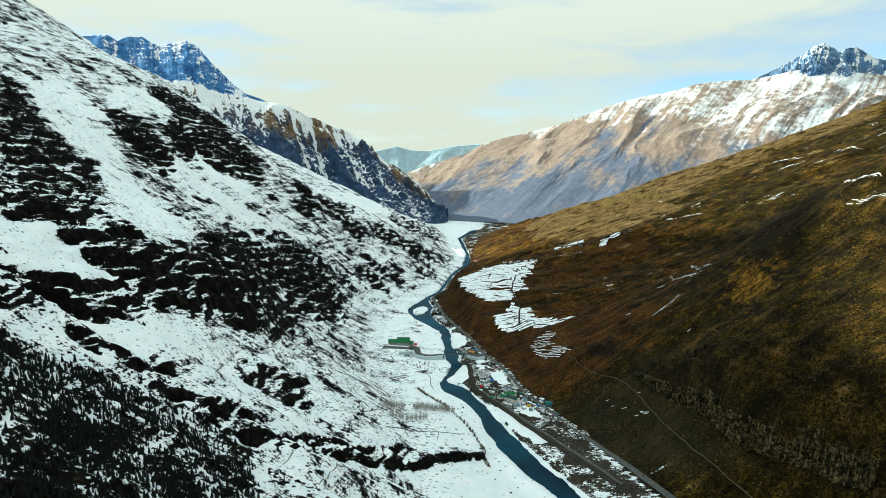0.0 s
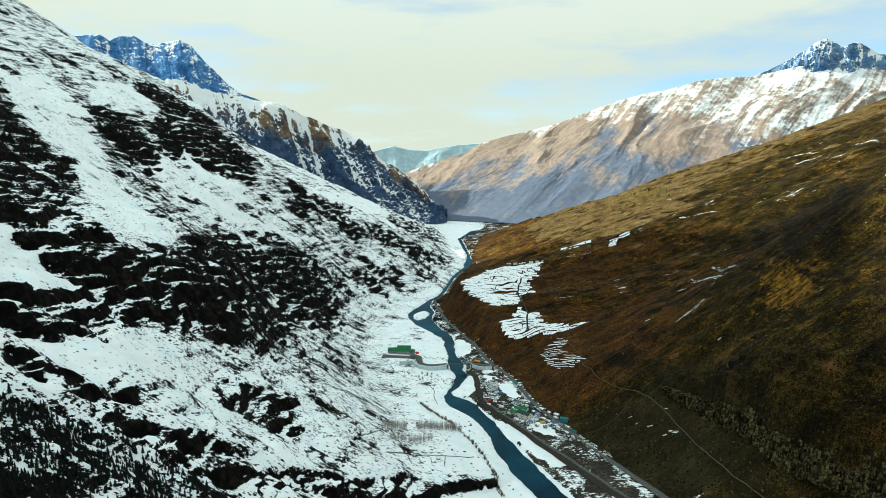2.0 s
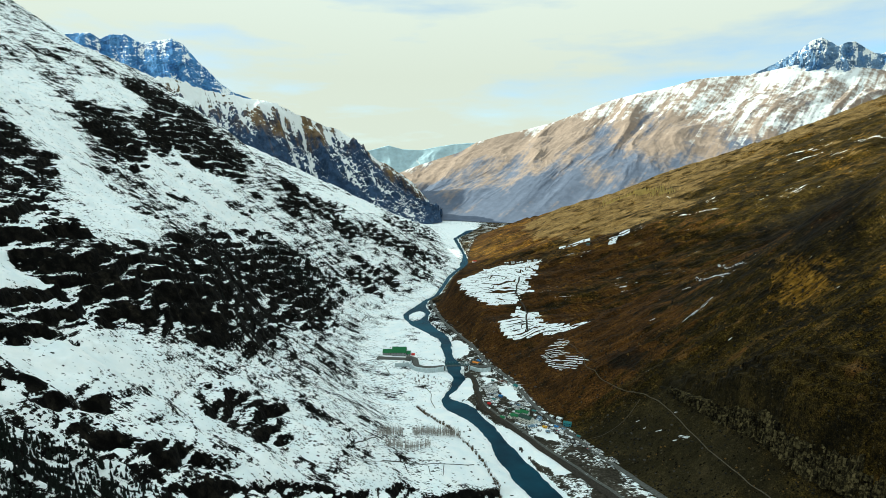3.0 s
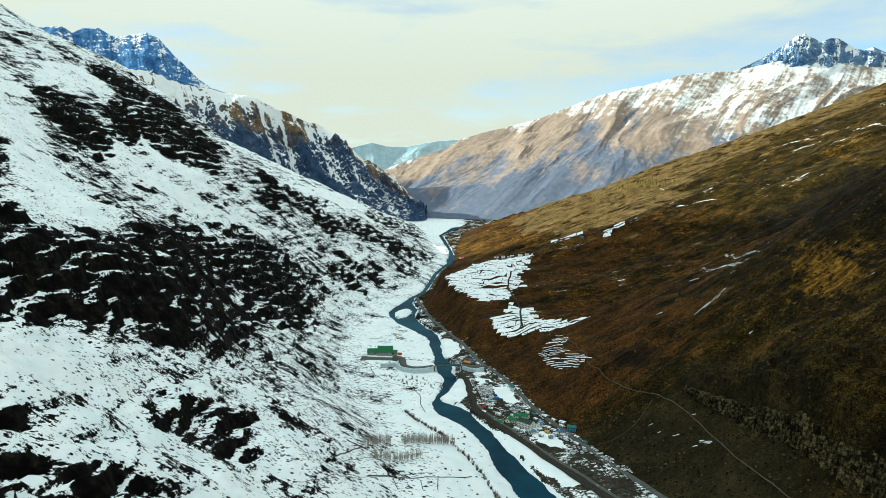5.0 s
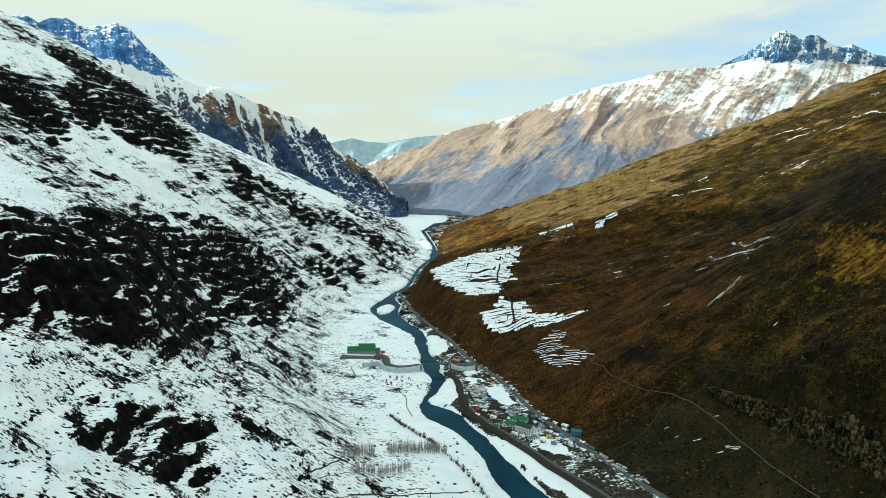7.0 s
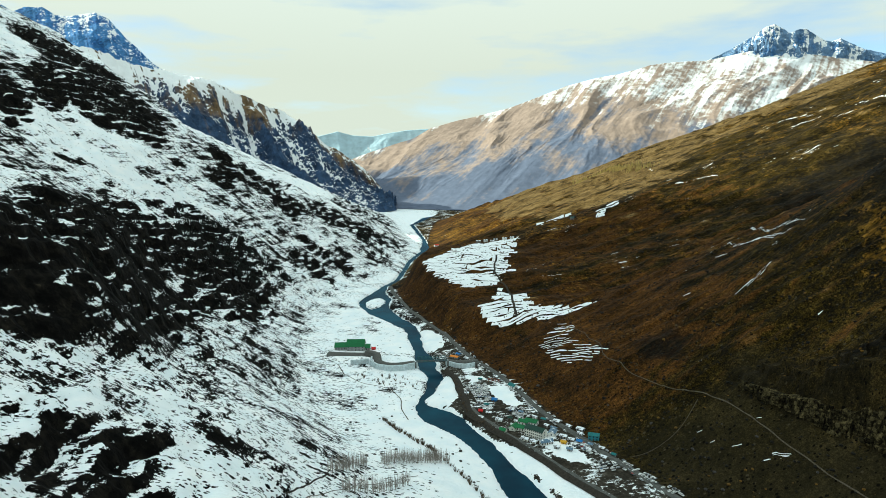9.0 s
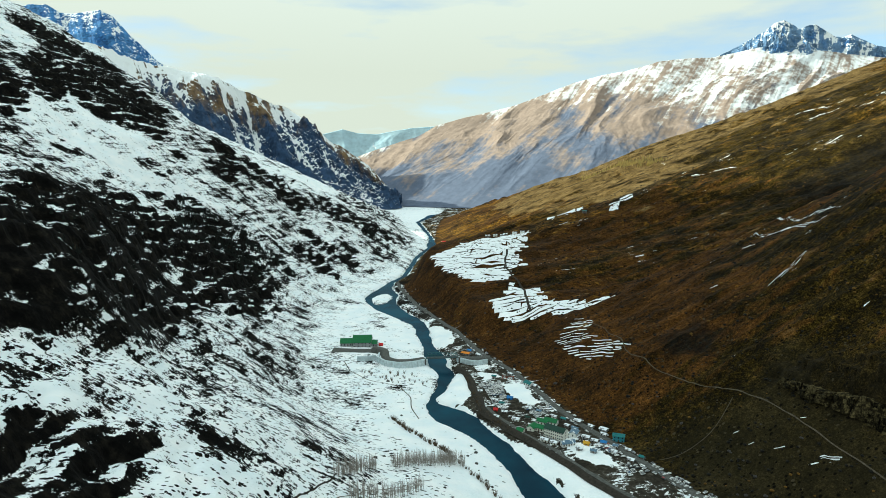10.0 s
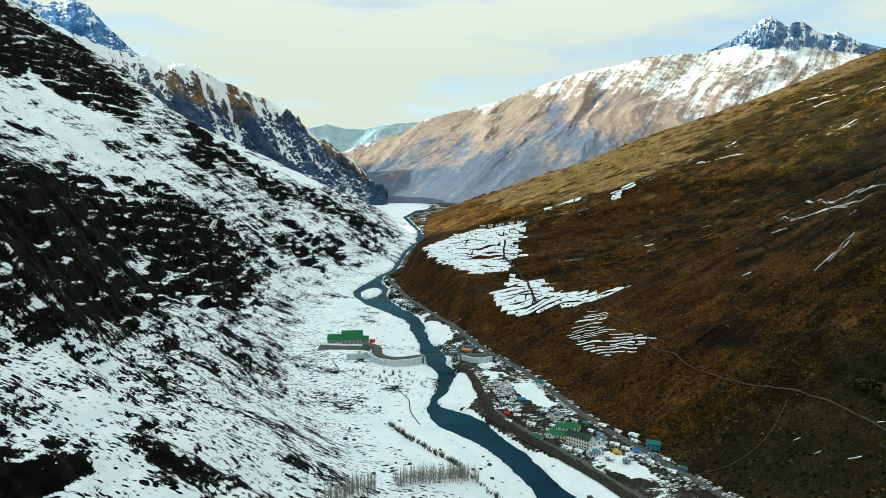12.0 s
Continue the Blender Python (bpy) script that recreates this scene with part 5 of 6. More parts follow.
# rusty frame in the yard
frame_thing = root("steel_frame", 85, 962, height(85, 962), -20, "rusty red steel frame standing on the yard", "frame")
for k in range(4):
    bm = bmesh.new()
    beam(bm, (k * 4 - 6, -2, -0.3), (k * 4 - 6, -2, 4.2), 0.35)
    part("post", bm, RUST, frame_thing)
for sy in (-2.0,):
    bm = bmesh.new()
    beam(bm, (-6.4, sy, 4.2), (6.4, sy, 4.2), 0.35)
    part("top_rail", bm, RUST, frame_thing)
    bm = bmesh.new()
    beam(bm, (-6.4, sy, 2.4), (6.4, sy, 2.4), 0.25)
    part("middle_rail", bm, RUST, frame_thing)


# ---------------------------------------------------------------- bridge and its walls
def truss_bridge(x0, x1, y, z, half):
    b = root("truss_bridge", 0, 0, 0, 0, "dark green steel truss bridge over the river", "bridge")
    bm = bmesh.new()
    box(bm, (x0 + x1) / 2, y, z - 0.4, x1 - x0, 2 * half + 0.6, 0.7, 0, 0.08)
    part("deck", bm, DECK, b)
    n, top = 8, 4.6
    dx = (x1 - x0) / n
    for side in (-half, half):
        bm = bmesh.new()
        beam(bm, (x0 + dx * 0.5, y + side, z + top), (x1 - dx * 0.5, y + side, z + top), 0.6)
        part("top_chord", bm, STEEL, b)
        bm = bmesh.new()
        beam(bm, (x0, y + side, z), (x1, y + side, z), 0.6)
        part("bottom_chord", bm, STEEL, b)
        for k in range(n):
            a = x0 + dx * k
            bm = bmesh.new()
            beam(bm, (a, y + side, z), (a + dx / 2, y + side, z + top), 0.4)
            part("diagonal", bm, STEEL, b)
            bm = bmesh.new()
            beam(bm, (a + dx / 2, y + side, z + top), (a + dx, y + side, z), 0.4)
            part("diagonal", bm, STEEL, b)
    for k in range(n):
        bm = bmesh.new()
        a = x0 + dx * (k + 0.5)
        beam(bm, (a, y - half, z + top), (a, y + half, z + top), 0.3)
        part("cross_brace", bm, STEEL, b)
    for px, w in ((x0, 4), (x1, 4)):
        bm = bmesh.new()
        box(bm, px, y, z / 2 - 2.2, w, 2 * half + 2, z + 3, 0, 0.2)
        part("abutment", bm, CONCRETE, b)
    return b


BRIDGE_Z = 10.0
truss_bridge(2, 40, 1034, BRIDGE_Z, 3.2)


def retaining_wall(line, top, label, rib_gap=3.6):
    """Pale ribbed wall that carries the road; the ribs stand proud of it."""
    w = root("retaining_wall", 0, 0, 0, 0, label, "wall", "retaining walls")
    p = np.array(line, float)
    s = np.r_[0, np.cumsum(np.hypot(*np.diff(p, axis=0).T))]
    u = np.linspace(0, s[-1], max(8, int(s[-1] / 2)))
    cx, cy = np.interp(u, s, p[:, 0]), np.interp(u, s, p[:, 1])
    tx, ty = np.gradient(cx), np.gradient(cy)
    ln = np.hypot(tx, ty)
    nx, ny = ty / ln, -tx / ln
    base = heights(cx, cy) - 1.0
    off = np.array([0.9, 0.5, 0.5, 1.0, 1.0, -0.6, -0.6])
    zz = np.stack([base, np.full_like(base, top - 1.0), np.full_like(base, top - 0.7), np.full_like(base, top - 0.7), np.full_like(base, top + 0.3), np.full_like(base, top + 0.3), base], 1)
    P = np.stack([cx[:, None] + nx[:, None] * off, cy[:, None] + ny[:, None] * off, zz], -1)
    face = grid_mesh("wall_face", P, None, None, CONCRETE)
    face.parent = w
    face.data.polygons.foreach_set("use_smooth", np.zeros(len(face.data.polygons), bool))
    for d in np.arange(1.0, s[-1], rib_gap):
        x, y = np.interp(d, u, cx), np.interp(d, u, cy)
        k = int(np.clip(np.searchsorted(u, d), 0, len(u) - 1))
        zb = height(x, y) - 1
        bm = bmesh.new()
        box(bm, x + nx[k] * 1.0, y + ny[k] * 1.0, (zb + top - 0.8) / 2, 1.0, 1.5, top - 0.8 - zb, math.atan2(ty[k], tx[k]))
        part("rib", bm, CONCRETE, w)
    return w


LEFT_ROAD = [(-62, 1086), (-48, 1078), (-44, 1062), (-46, 1046), (-38, 1031), (-22, 1026), (-8, 1030), (3, 1034)]
retaining_wall([(-52, 1060), (-53, 1044), (-45, 1029), (-30, 1020), (-14, 1021), (0, 1028)], BRIDGE_Z, "curved pale ribbed wall carrying the bridge road")
retaining_wall([(-78, 1050), (-68, 1049), (-56, 1053)], BRIDGE_Z - 0.5, "short pale ribbed wall below the portal yard")
retaining_wall([(42, 1028), (50, 1019), (60, 1015), (72, 1020)], BRIDGE_Z, "pale ribbed wall of the bridge approach")
ribbon("road", LEFT_ROAD, ((-5, -7), (-4.2, 0.0), (0, 0.15), (4.2, 0.0), (5, -7)), ROAD, "slushy grey road curving to the bridge", "road", 0.0, 3.0, BRIDGE_Z - 0.1, sway=0.0)
ribbon("road", [(39, 1034), (50, 1030), (60, 1026), (70, 1030), (79, 1030)], ((-5, -6), (-4.2, 0.0), (0, 0.15), (4.2, 0.0), (5, -6)), ROAD, "grey road from the bridge to the valley road", "road", 0.0, 3.0, BRIDGE_Z - 0.1, sway=0.0)
ribbon("forecourt", [(-112, 1092), (-95, 1089), (-75, 1088), (-55, 1086), (-44, 1082)], ((-7, -0.3), (-5, 0), (0, 0.1), (5, 0), (8, -0.8)), ROAD, "slushy paved yard before the portal hall", "pavement", 0.6, 4.0)


# ---------------------------------------------------------------- vehicles
def make_car():
    c = root("car", 0, 0, -500, 0, "parked car dusted with snow", "car", "parked cars")
    bm = bmesh.new()
    box(bm, 0, 0, 0.62, 3.6, 1.6, 0.62, 0, 0.12)
    part("body", bm, PAINT, c)
    bm = bmesh.new()
    box(bm, -0.2, 0, 1.15, 1.9, 1.4, 0.55, 0, 0.16)
    part("cabin", bm, PAINT, c)
    bm = bmesh.new()
    box(bm, -0.2, 0, 1.12, 2.0, 1.44, 0.3, 0, 0.05)
    part("window_band", bm, WINDOW, c)
    for sx in (-1.1, 1.1):
        for sy in (-0.75, 0.75):
            bm = bmesh.new()
            beam(bm, (sx, sy - 0.1, 0.32), (sx, sy + 0.1, 0.32), 0.62, 8)
            part("wheel", bm, TYRE, c)
    return c


CAR = make_car()


def park(x, y, turn):
    z = height(x, y) + 0.1
    copy_thing(CAR, pose(x, y, z, 0, 0, turn))


def car_rows(a, b, rows, gap, along, turn, fill=0.8):
    """Rows of cars between two lines."""
    for r in range(rows):
        f = (r + 0.5) / rows
        p, q = Vector(a[0]).lerp(Vector(b[0]), f), Vector(a[1]).lerp(Vector(b[1]), f)
        n = int((q - p).length / along)
        for k in range(n):
            if rng.random() < fill:
                c = p.lerp(q, (k + 0.5) / n)
                park(c.x + rng.uniform(-0.4, 0.4), c.y + rng.uniform(-0.4, 0.4), turn + rng.uniform(-8, 8))


car_rows(((54, 952), (58, 900)), ((76, 958), (73, 908)), 5, 4, 2.7, 10, 0.82)
car_rows(((82, 886), (90, 858)), ((99, 888), (107, 862)), 4, 4, 2.6, 15, 0.8)
car_rows(((131, 770), (131, 750)), ((149, 764), (150, 751)), 4, 4, 3.0, 20, 0.75)
car_rows(((150, 762), (172, 712)), ((157, 765), (180, 716)), 2, 4, 3.2, 20, 0.7)
car_rows(((122, 800), (136, 776)), ((128, 803), (141, 779)), 2, 4, 3.2, 15, 0.6)
car_rows(((58, 898), (64, 884)), ((72, 902), (78, 888)), 3, 4, 3.0, 10, 0.55)
for (ax, ay), (bx, by) in zip(ROAD_LINE[5:15], ROAD_LINE[6:16]):
    ln = math.hypot(bx - ax, by - ay)
    ang = math.degrees(math.atan2(by - ay, bx - ax))
    for k in range(int(ln / 5)):
        for side in (-1, 1):
            if rng.random() < (0.55 if side < 0 else 0.4):
                f = (k + rng.random()) / max(1, int(ln / 5))
                park(ax + (bx - ax) * f - (by - ay) / ln * side * 4.9, ay + (by - ay) * f + (bx - ax) / ln * side * 4.9, ang + rng.uniform(-6, 6))
CAR.matrix_basis = pose(68, 868, height(68, 868) + 0.1, 0, 0, 30)


# ---------------------------------------------------------------- trees
def conifer_crown(seed, tall, wide, tiers=6, sides=9):
    r = random.Random(seed)
    bm = bmesh.new()
    for k in range(tiers):
        f = k / tiers
        z0, z1 = tall * (0.10 + 0.86 * f), tall * (0.10 + 0.86 * min(1, f + 1.75 / tiers)) + (0.04 * tall if k == tiers - 1 else 0)
        rad = wide * (1 - f) ** 0.85 + 0.12
        tip = bm.verts.new((r.uniform(-0.06, 0.06), r.uniform(-0.06, 0.06), min(z1, tall)))
        ring = []
        for s in range(sides * 2):
            a = (s + r.uniform(-0.3, 0.3)) / (sides * 2) * 2 * math.pi
            q = rad * (r.uniform(0.85, 1.15) if s % 2 == 0 else r.uniform(0.45, 0.65))
            ring.append(bm.verts.new((q * math.cos(a), q * math.sin(a), z0 - (0.05 * tall if s % 2 == 0 else -0.02 * tall) + r.uniform(-0.1, 0.1))))
        for s in range(sides * 2):
            bm.faces.new((ring[s], ring[(s + 1) % (sides * 2)], tip))
    return bm


def make_conifer(seed, tall, wide):
    t = root("conifer", 0, 0, -500, 0, "dark conifer standing in snow on the slope", "tree", "conifer wood")
    bm = bmesh.new()
    bmesh.ops.create_cone(bm, cap_ends=True, segments=6, radius1=0.22, radius2=0.05, depth=tall * 0.9 + 1.5, matrix=Matrix.Translation((0, 0, tall * 0.45 - 0.75)))
    part("trunk", bm, TRUNK, t)
    part("crown", conifer_crown(seed, tall, wide), NEEDLE, t)
    return t


CONIFERS = [make_conifer(21, 7.0, 1.7), make_conifer(22, 6.0, 1.5), make_conifer(23, 8.4, 1.8)]


def wood_places(count, seed):
    """Places in the wood, thinned by clearings."""
    r = np.random.RandomState(seed)
    x, y = r.uniform(-340, -115, 30000), r.uniform(170, 432, 30000)
    dense = 0.75 + 0.9 * fbm(x / 34, y / 22, 3, 340) + 0.25 * sstep(0, 60, 400 - y)
    keep = (area(WOOD, x, y, 3, 6) > r.rand(30000)) & (dense > r.rand(30000))
    return list(zip(x[keep][:count].tolist(), y[keep][:count].tolist()))


PLACES = wood_places(4600, 5)
PLACES.sort(key=lambda p: -p[1] + 0.4 * p[0])
WOOD_Z = heights([p[0] for p in PLACES], [p[1] for p in PLACES])
used_trees = 0
bulk_v, bulk_f = [], []
crowns = []
for k in range(3):
    me = [c for c in CONIFERS[k].children if c.name.startswith("crown")][0].data
    crowns.append((np.array([v.co for v in me.vertices]), np.array([p.vertices for p in me.polygons])))
base_i = 0
for k, ((x, y), z) in enumerate(zip(PLACES, WOOD_Z)):
    sc, turn = rng.uniform(0.4, 0.85), rng.uniform(0, 6.28)
    if k < 300:
        if k < 3:
            CONIFERS[k].matrix_basis = pose(x, y, z - 0.5, 0, 0, math.degrees(turn))
        else:
            t = copy_thing(CONIFERS[k % 3], pose(x, y, z - 0.5, 0, 0, math.degrees(turn)))
            t.scale = (sc, sc, sc * rng.uniform(0.9, 1.15))
    else:
        v, f = crowns[k % 3]
        c, s = math.cos(turn) * sc, math.sin(turn) * sc
        bulk_v.append(np.stack([x + v[:, 0] * c - v[:, 1] * s, y + v[:, 0] * s + v[:, 1] * c, z - 0.8 + v[:, 2] * sc], 1))
        bulk_f.append(f + base_i)
        base_i += len(v)
me = bpy.data.meshes.new("conifer_wood")
me.from_pydata(np.concatenate(bulk_v).tolist(), [], np.concatenate(bulk_f).tolist())
me.materials.append(NEEDLE)
tagged(new("conifer_wood", me), "dense dark conifer wood on the snowy slope", "trees", kind="stuff")

# dark conifers standing along the rocky ribs of the mountainside
r = np.random.RandomState(77)
rib_v, rib_f, base_i = [], [], 0
for outline, n_try in ((WOODED_RIB, 1200), (DARK_RIB, 500), (SHRUB_RIB, 260), (LAST_TREES, 260), (FAR_WOOD_ROCKS, 200), (CLIFF_BAND, 700)):
    c = np.array(outline, float)
    x, y = (r.uniform(c[:, k].min(), c[:, k].max(), n_try) for k in (0, 1))
    keep = (area(outline, x, y, 3, 8) > 0.5) & ((fbm(x / 30, y / 30, 3, 345) > 0.05) if outline is CLIFF_BAND else (fbm(x / 30, y / 30, 3, 345) > -0.12))
    if outline is CLIFF_BAND:
        keep &= (x > -330) & (y > 760)
    x, y = x[keep], y[keep]
    for k, (px, py, pz) in enumerate(zip(x, y, heights(x, y))):
        v, f = crowns[k % 3]
        sc = r.uniform(0.55, 1.05)
        rib_v.append(v * sc + np.array([px, py, pz + 0.2]))
        rib_f.append(f + base_i)
        base_i += len(v)
me = bpy.data.meshes.new("conifer_wood")
me.from_pydata(np.concatenate(rib_v).tolist(), [], np.concatenate(rib_f).tolist())
me.materials.append(NEEDLE)
tagged(new("conifer_wood", me), "dark conifers along the rocky ribs of the mountainside", "trees", kind="stuff")


def make_poplar(seed, tall):
    r = random.Random(seed)
    t = root("poplar", 0, 0, -500, 0, "slender bare poplar in the snow", "tree", "bare poplars")
    bm = bmesh.new()
    bmesh.ops.create_cone(bm, cap_ends=True, segments=6, radius1=0.13, radius2=0.03, depth=tall + 1, matrix=Matrix.Translation((0, 0, tall / 2 - 0.5)))
    part("trunk", bm, BARK, t)
    bm = bmesh.new()
    for k in range(46):
        a, z = r.uniform(0, 6.28), tall * r.uniform(0.15, 0.9)
        ln = tall * r.uniform(0.14, 0.3) * (1.15 - z / tall)
        beam(bm, (0, 0, z), (math.cos(a) * ln * 0.4, math.sin(a) * ln * 0.4, z + ln), 0.06, 3)
    tagged(part("crown", bm, TWIG, t), "fine bare upright twigs", kind="stuff")
    return t


POPLARS = [make_poplar(31, 9.5), make_poplar(32, 8.2), make_poplar(33, 10.5)]
poplar_n = 0


def poplar_at(x, y):
    global poplar_n
    m = pose(x, y, height(x, y) - 0.2, rng.uniform(-3, 3), rng.uniform(-3, 3), rng.uniform(0, 360))
    if poplar_n < 3:
        POPLARS[poplar_n].matrix_basis = m
    else:
        t = copy_thing(POPLARS[poplar_n % 3], m)
        k = rng.uniform(0.85, 1.25)
        t.scale = (k, k, k)
    poplar_n += 1


def poplar_row(a, b, n, deep):
    for k in range(n):
        f = (k + rng.uniform(-0.3, 0.3)) / n
        poplar_at(a[0] + (b[0] - a[0]) * f + rng.uniform(-deep, deep), a[1] + (b[1] - a[1]) * f + rng.uniform(-deep, deep))


poplar_row((-38, 742), (8, 774), 78, 0.8)
poplar_row((-36, 738), (9, 769), 70, 0.6)
poplar_row((-70, 685), (-48, 731), 70, 1.8)
poplar_row((-61, 665), (-18, 708), 76, 1.2)
poplar_row((2, 772), (14, 768), 26, 2.6)


def make_shrub(seed):
    r = random.Random(seed)
    bm = bmesh.new()
    for k in range(34):
        a, ln = r.uniform(0, 6.28), r.uniform(1.2, 3.4)
        o = r.uniform(0, 0.5)
        beam(bm, (math.cos(a) * o, math.sin(a) * o, -0.3), (math.cos(a) * (o + ln * 0.35), math.sin(a) * (o + ln * 0.35), ln), 0.1, 3)
    return tagged(part("shrub", bm, BRUSH, None), "bare brown shrub along a field edge", "shrub", "field edge shrubs")


SHRUBS = [make_shrub(41), make_shrub(42)]
SHRUB_LINES = [(((-37, 870), (-24, 839), (-8, 813), (6, 790)), 90, 1.8), (((12, 775), (30, 730), (44, 670), (50, 630)), 80, 2.0),
               (((43, 985), (44, 942), (45, 892), (50, 870), (63, 838)), 70, 2.2), (((-70, 1010), (-45, 985), (-28, 960)), 16, 4.0), (((-40, 1000), (-15, 985), (2, 960)), 18, 7.0)]
shrub_n = 0


def shrub_at(x, y):
    global shrub_n
    m = pose(x, y, height(x, y), 0, 0, rng.uniform(0, 360))
    if shrub_n < 2:
        SHRUBS[shrub_n].matrix_basis = m
    else:
        t = copy_thing(SHRUBS[shrub_n % 2], m)
        k = rng.uniform(0.6, 1.3)
        t.scale = (k, k, k)
    shrub_n += 1


for line, n, deep in SHRUB_LINES:
    p = np.array(line, float)
    for k in range(n):
        f = rng.random() * (len(p) - 1)
        i = int(f)
        c = p[i] + (p[i + 1] - p[i]) * (f - i)
        shrub_at(c[0] + rng.uniform(-deep, deep), c[1] + rng.uniform(-deep, deep))


# ---------------------------------------------------------------- boulders
def make_boulder(seed):
    bm = bmesh.new()
    bmesh.ops.create_icosphere(bm, subdivisions=2, radius=1.0)
    for v in bm.verts:
        v.co *= 1 + 0.35 * noise.noise(v.co * 1.3 + Vector((seed, 0, 0)))
        v.co.z *= 0.6
    me = bpy.data.meshes.new("boulder")
    bm.to_mesh(me)
    bm.free()
    me.materials.append(ROCK)
    return me


BOULDERS = [make_boulder(k * 3.7) for k in range(4)]
for k in range(240):
    if k < 150:
        y = rng.uniform(560, 1150)
        x = rng.uniform(float(left_foot(np.array([y]))[0]) - 40, float(river_mid(np.array([y]))[0] - river_half(np.array([y]))[0]) - 3)
    else:
        y = rng.uniform(650, 1250)
        x = float(right_foot(np.array([y]))[0]) + rng.uniform(2, 60)
    ob = new("boulder", BOULDERS[k % 4])
    sc = rng.uniform(0.4, 1.5) * (1.4 if rng.random() < 0.1 else 1)
    ob.matrix_basis = pose(x, y, height(x, y) + 0.1 * sc, 0, 0, rng.uniform(0, 360)) @ Matrix.Diagonal((sc, sc * rng.uniform(0.7, 1.2), sc, 1))
    tagged(ob, "dark boulder poking out of the snow" if k < 150 else "grey boulder on the brown slope", "rock", "scattered boulders")


# ---------------------------------------------------------------- thin snow left in the hillside's runnels
STREAKS = [
    [(485, 1216), (436, 1110), (430, 1023), (403, 903)], [(355, 996), (367, 981)], [(302, 864), (328, 871), (352, 876)], [(209, 752), (216, 749)],
    [(212, 737), (217, 735)], [(219, 723), (227, 716)], [(228, 700), (236, 695), (242, 685)], [(240, 727), (245, 722)], [(551, 858), (558, 773)],
    [(518, 781), (535, 738)], [(951, 1737), (1000, 1687)], [(580, 1503), (633, 1480)], [(657, 1940), (687, 1808)], [(388, 1043), (394, 900)],
    [(1048, 1656), (1032, 1512)], [(423, 986), (408, 922)], [(545, 1508), (579, 1499)], [(284, 933), (293, 928)], [(967, 1831), (1029, 1762)]]
for line in STREAKS:
    p = np.array(line, float)
    s = np.r_[0, np.cumsum(np.hypot(*np.diff(p, axis=0).T))]
    far = (1 + p[0, 1] / 900) * min(1.0, 0.35 + s[-1] / 90) * (0.65 if p[0, 1] > 1200 else 1.0)
    strands = []
    for strand in range(3 if s[-1] > 20 else 1):
        a, b = sorted((rng.random(), rng.random()))
        a, b = a * 0.5, 0.5 + b * 0.5
        u = np.linspace(a * s[-1], b * s[-1], max(12, int((b - a) * s[-1] / 1.2)))
        cx, cy = np.interp(u, s, p[:, 0]), np.interp(u, s, p[:, 1])
        tx, ty = np.gradient(cx), np.gradient(cy)
        ln = np.hypot(tx, ty) + 1e-9
        f = (u - u[0]) / (u[-1] - u[0])
        w = far * 0.24 * np.sin(np.pi * np.clip(f, 0.02, 0.98)) ** 0.6 * np.clip(0.4 + 2.6 * fbm(u / 6, u * 0 + strand, 5, 350, 0.7), 0.0, 2)
        shift = far * (strand - (1 if s[-1] > 20 else 0)) * rng.uniform(0.8, 1.8) + 0.6 * fbm(u / 25, u * 0 + strand * 3.3, 3, 351)
        off = shift[:, None] + w[:, None] * np.array([-1.0, -0.5, 0.5, 1.0])
        XX, YY = cx[:, None] + (ty / ln)[:, None] * off, cy[:, None] - (tx / ln)[:, None] * off
        strands.append(np.stack([XX, YY, heights(XX, YY) + np.array([-0.3, 0.4, 0.4, -0.3]) + 1.1 * fbm(u / 9, u * 0 + strand, 3, 352)[:, None]], -1))
    streak = tagged(new("snow_streak"), "thin streak of old snow on the brown hillside", "snow", "snow streaks")
    for P in strands:
        grid_mesh("snow_strand", P, None, None, SNOW).parent = streak


# ---------------------------------------------------------------- jointed cliff of separate blocks
def block_mesh(seed):
    r = random.Random(seed)
    bm = bmesh.new()
    box(bm, 0, 0, 0, 1, 1, 1)
    bmesh.ops.subdivide_edges(bm, edges=list(bm.edges), cuts=1)
    for v in bm.verts:
        v.co += Vector([r.uniform(-0.12, 0.12), r.uniform(-0.1, 0.1), r.uniform(-0.1, 0.1)])
        v.co.y *= 1 - 0.1 * (v.co.z + 0.5)
    me = bpy.data.meshes.new("rock_block")
    bm.to_mesh(me)
    bm.free()
    me.materials.append(CLIFF_ROCK)
    return me


def cliff_rock():
    m, nt, bsdf = node_material("jointed_cliff_rock")
    n = Nodes(nt)
    info = nt.nodes.new("ShaderNodeObjectInfo")
    f = n.noise(1.6, 6, 0.65)
    seams = n.noise(1.0, 5, 0.65, (0.5, 0.5, 0.9), source=nt.nodes["Texture Coordinate"].outputs["Object"])
    f = n.math("ADD", n.math("MULTIPLY", f, 0.6), n.math("MULTIPLY", n.noise(3.5, 6, 0.7), 0.4))
    tone = n.ramp(n.math("ADD", n.math("MULTIPLY", f, 0.7), n.math("ADD", n.math("MULTIPLY", info.outputs["Random"], 0.2), n.math("MULTIPLY", seams, 0.1))),
                  (0.40, (0.003, 0.0025, 0.0013)), (0.5, (0.022, 0.018, 0.009)), (0.62, (0.11, 0.086, 0.04)))
    nt.links.new(tone, bsdf.inputs["Base Color"])
    bsdf.inputs["Roughness"].default_value = 0.95
    bsdf.inputs["Specular IOR Level"].default_value = 0.05
    n.bump(f, 0.8, 0.5, bsdf)
    return m


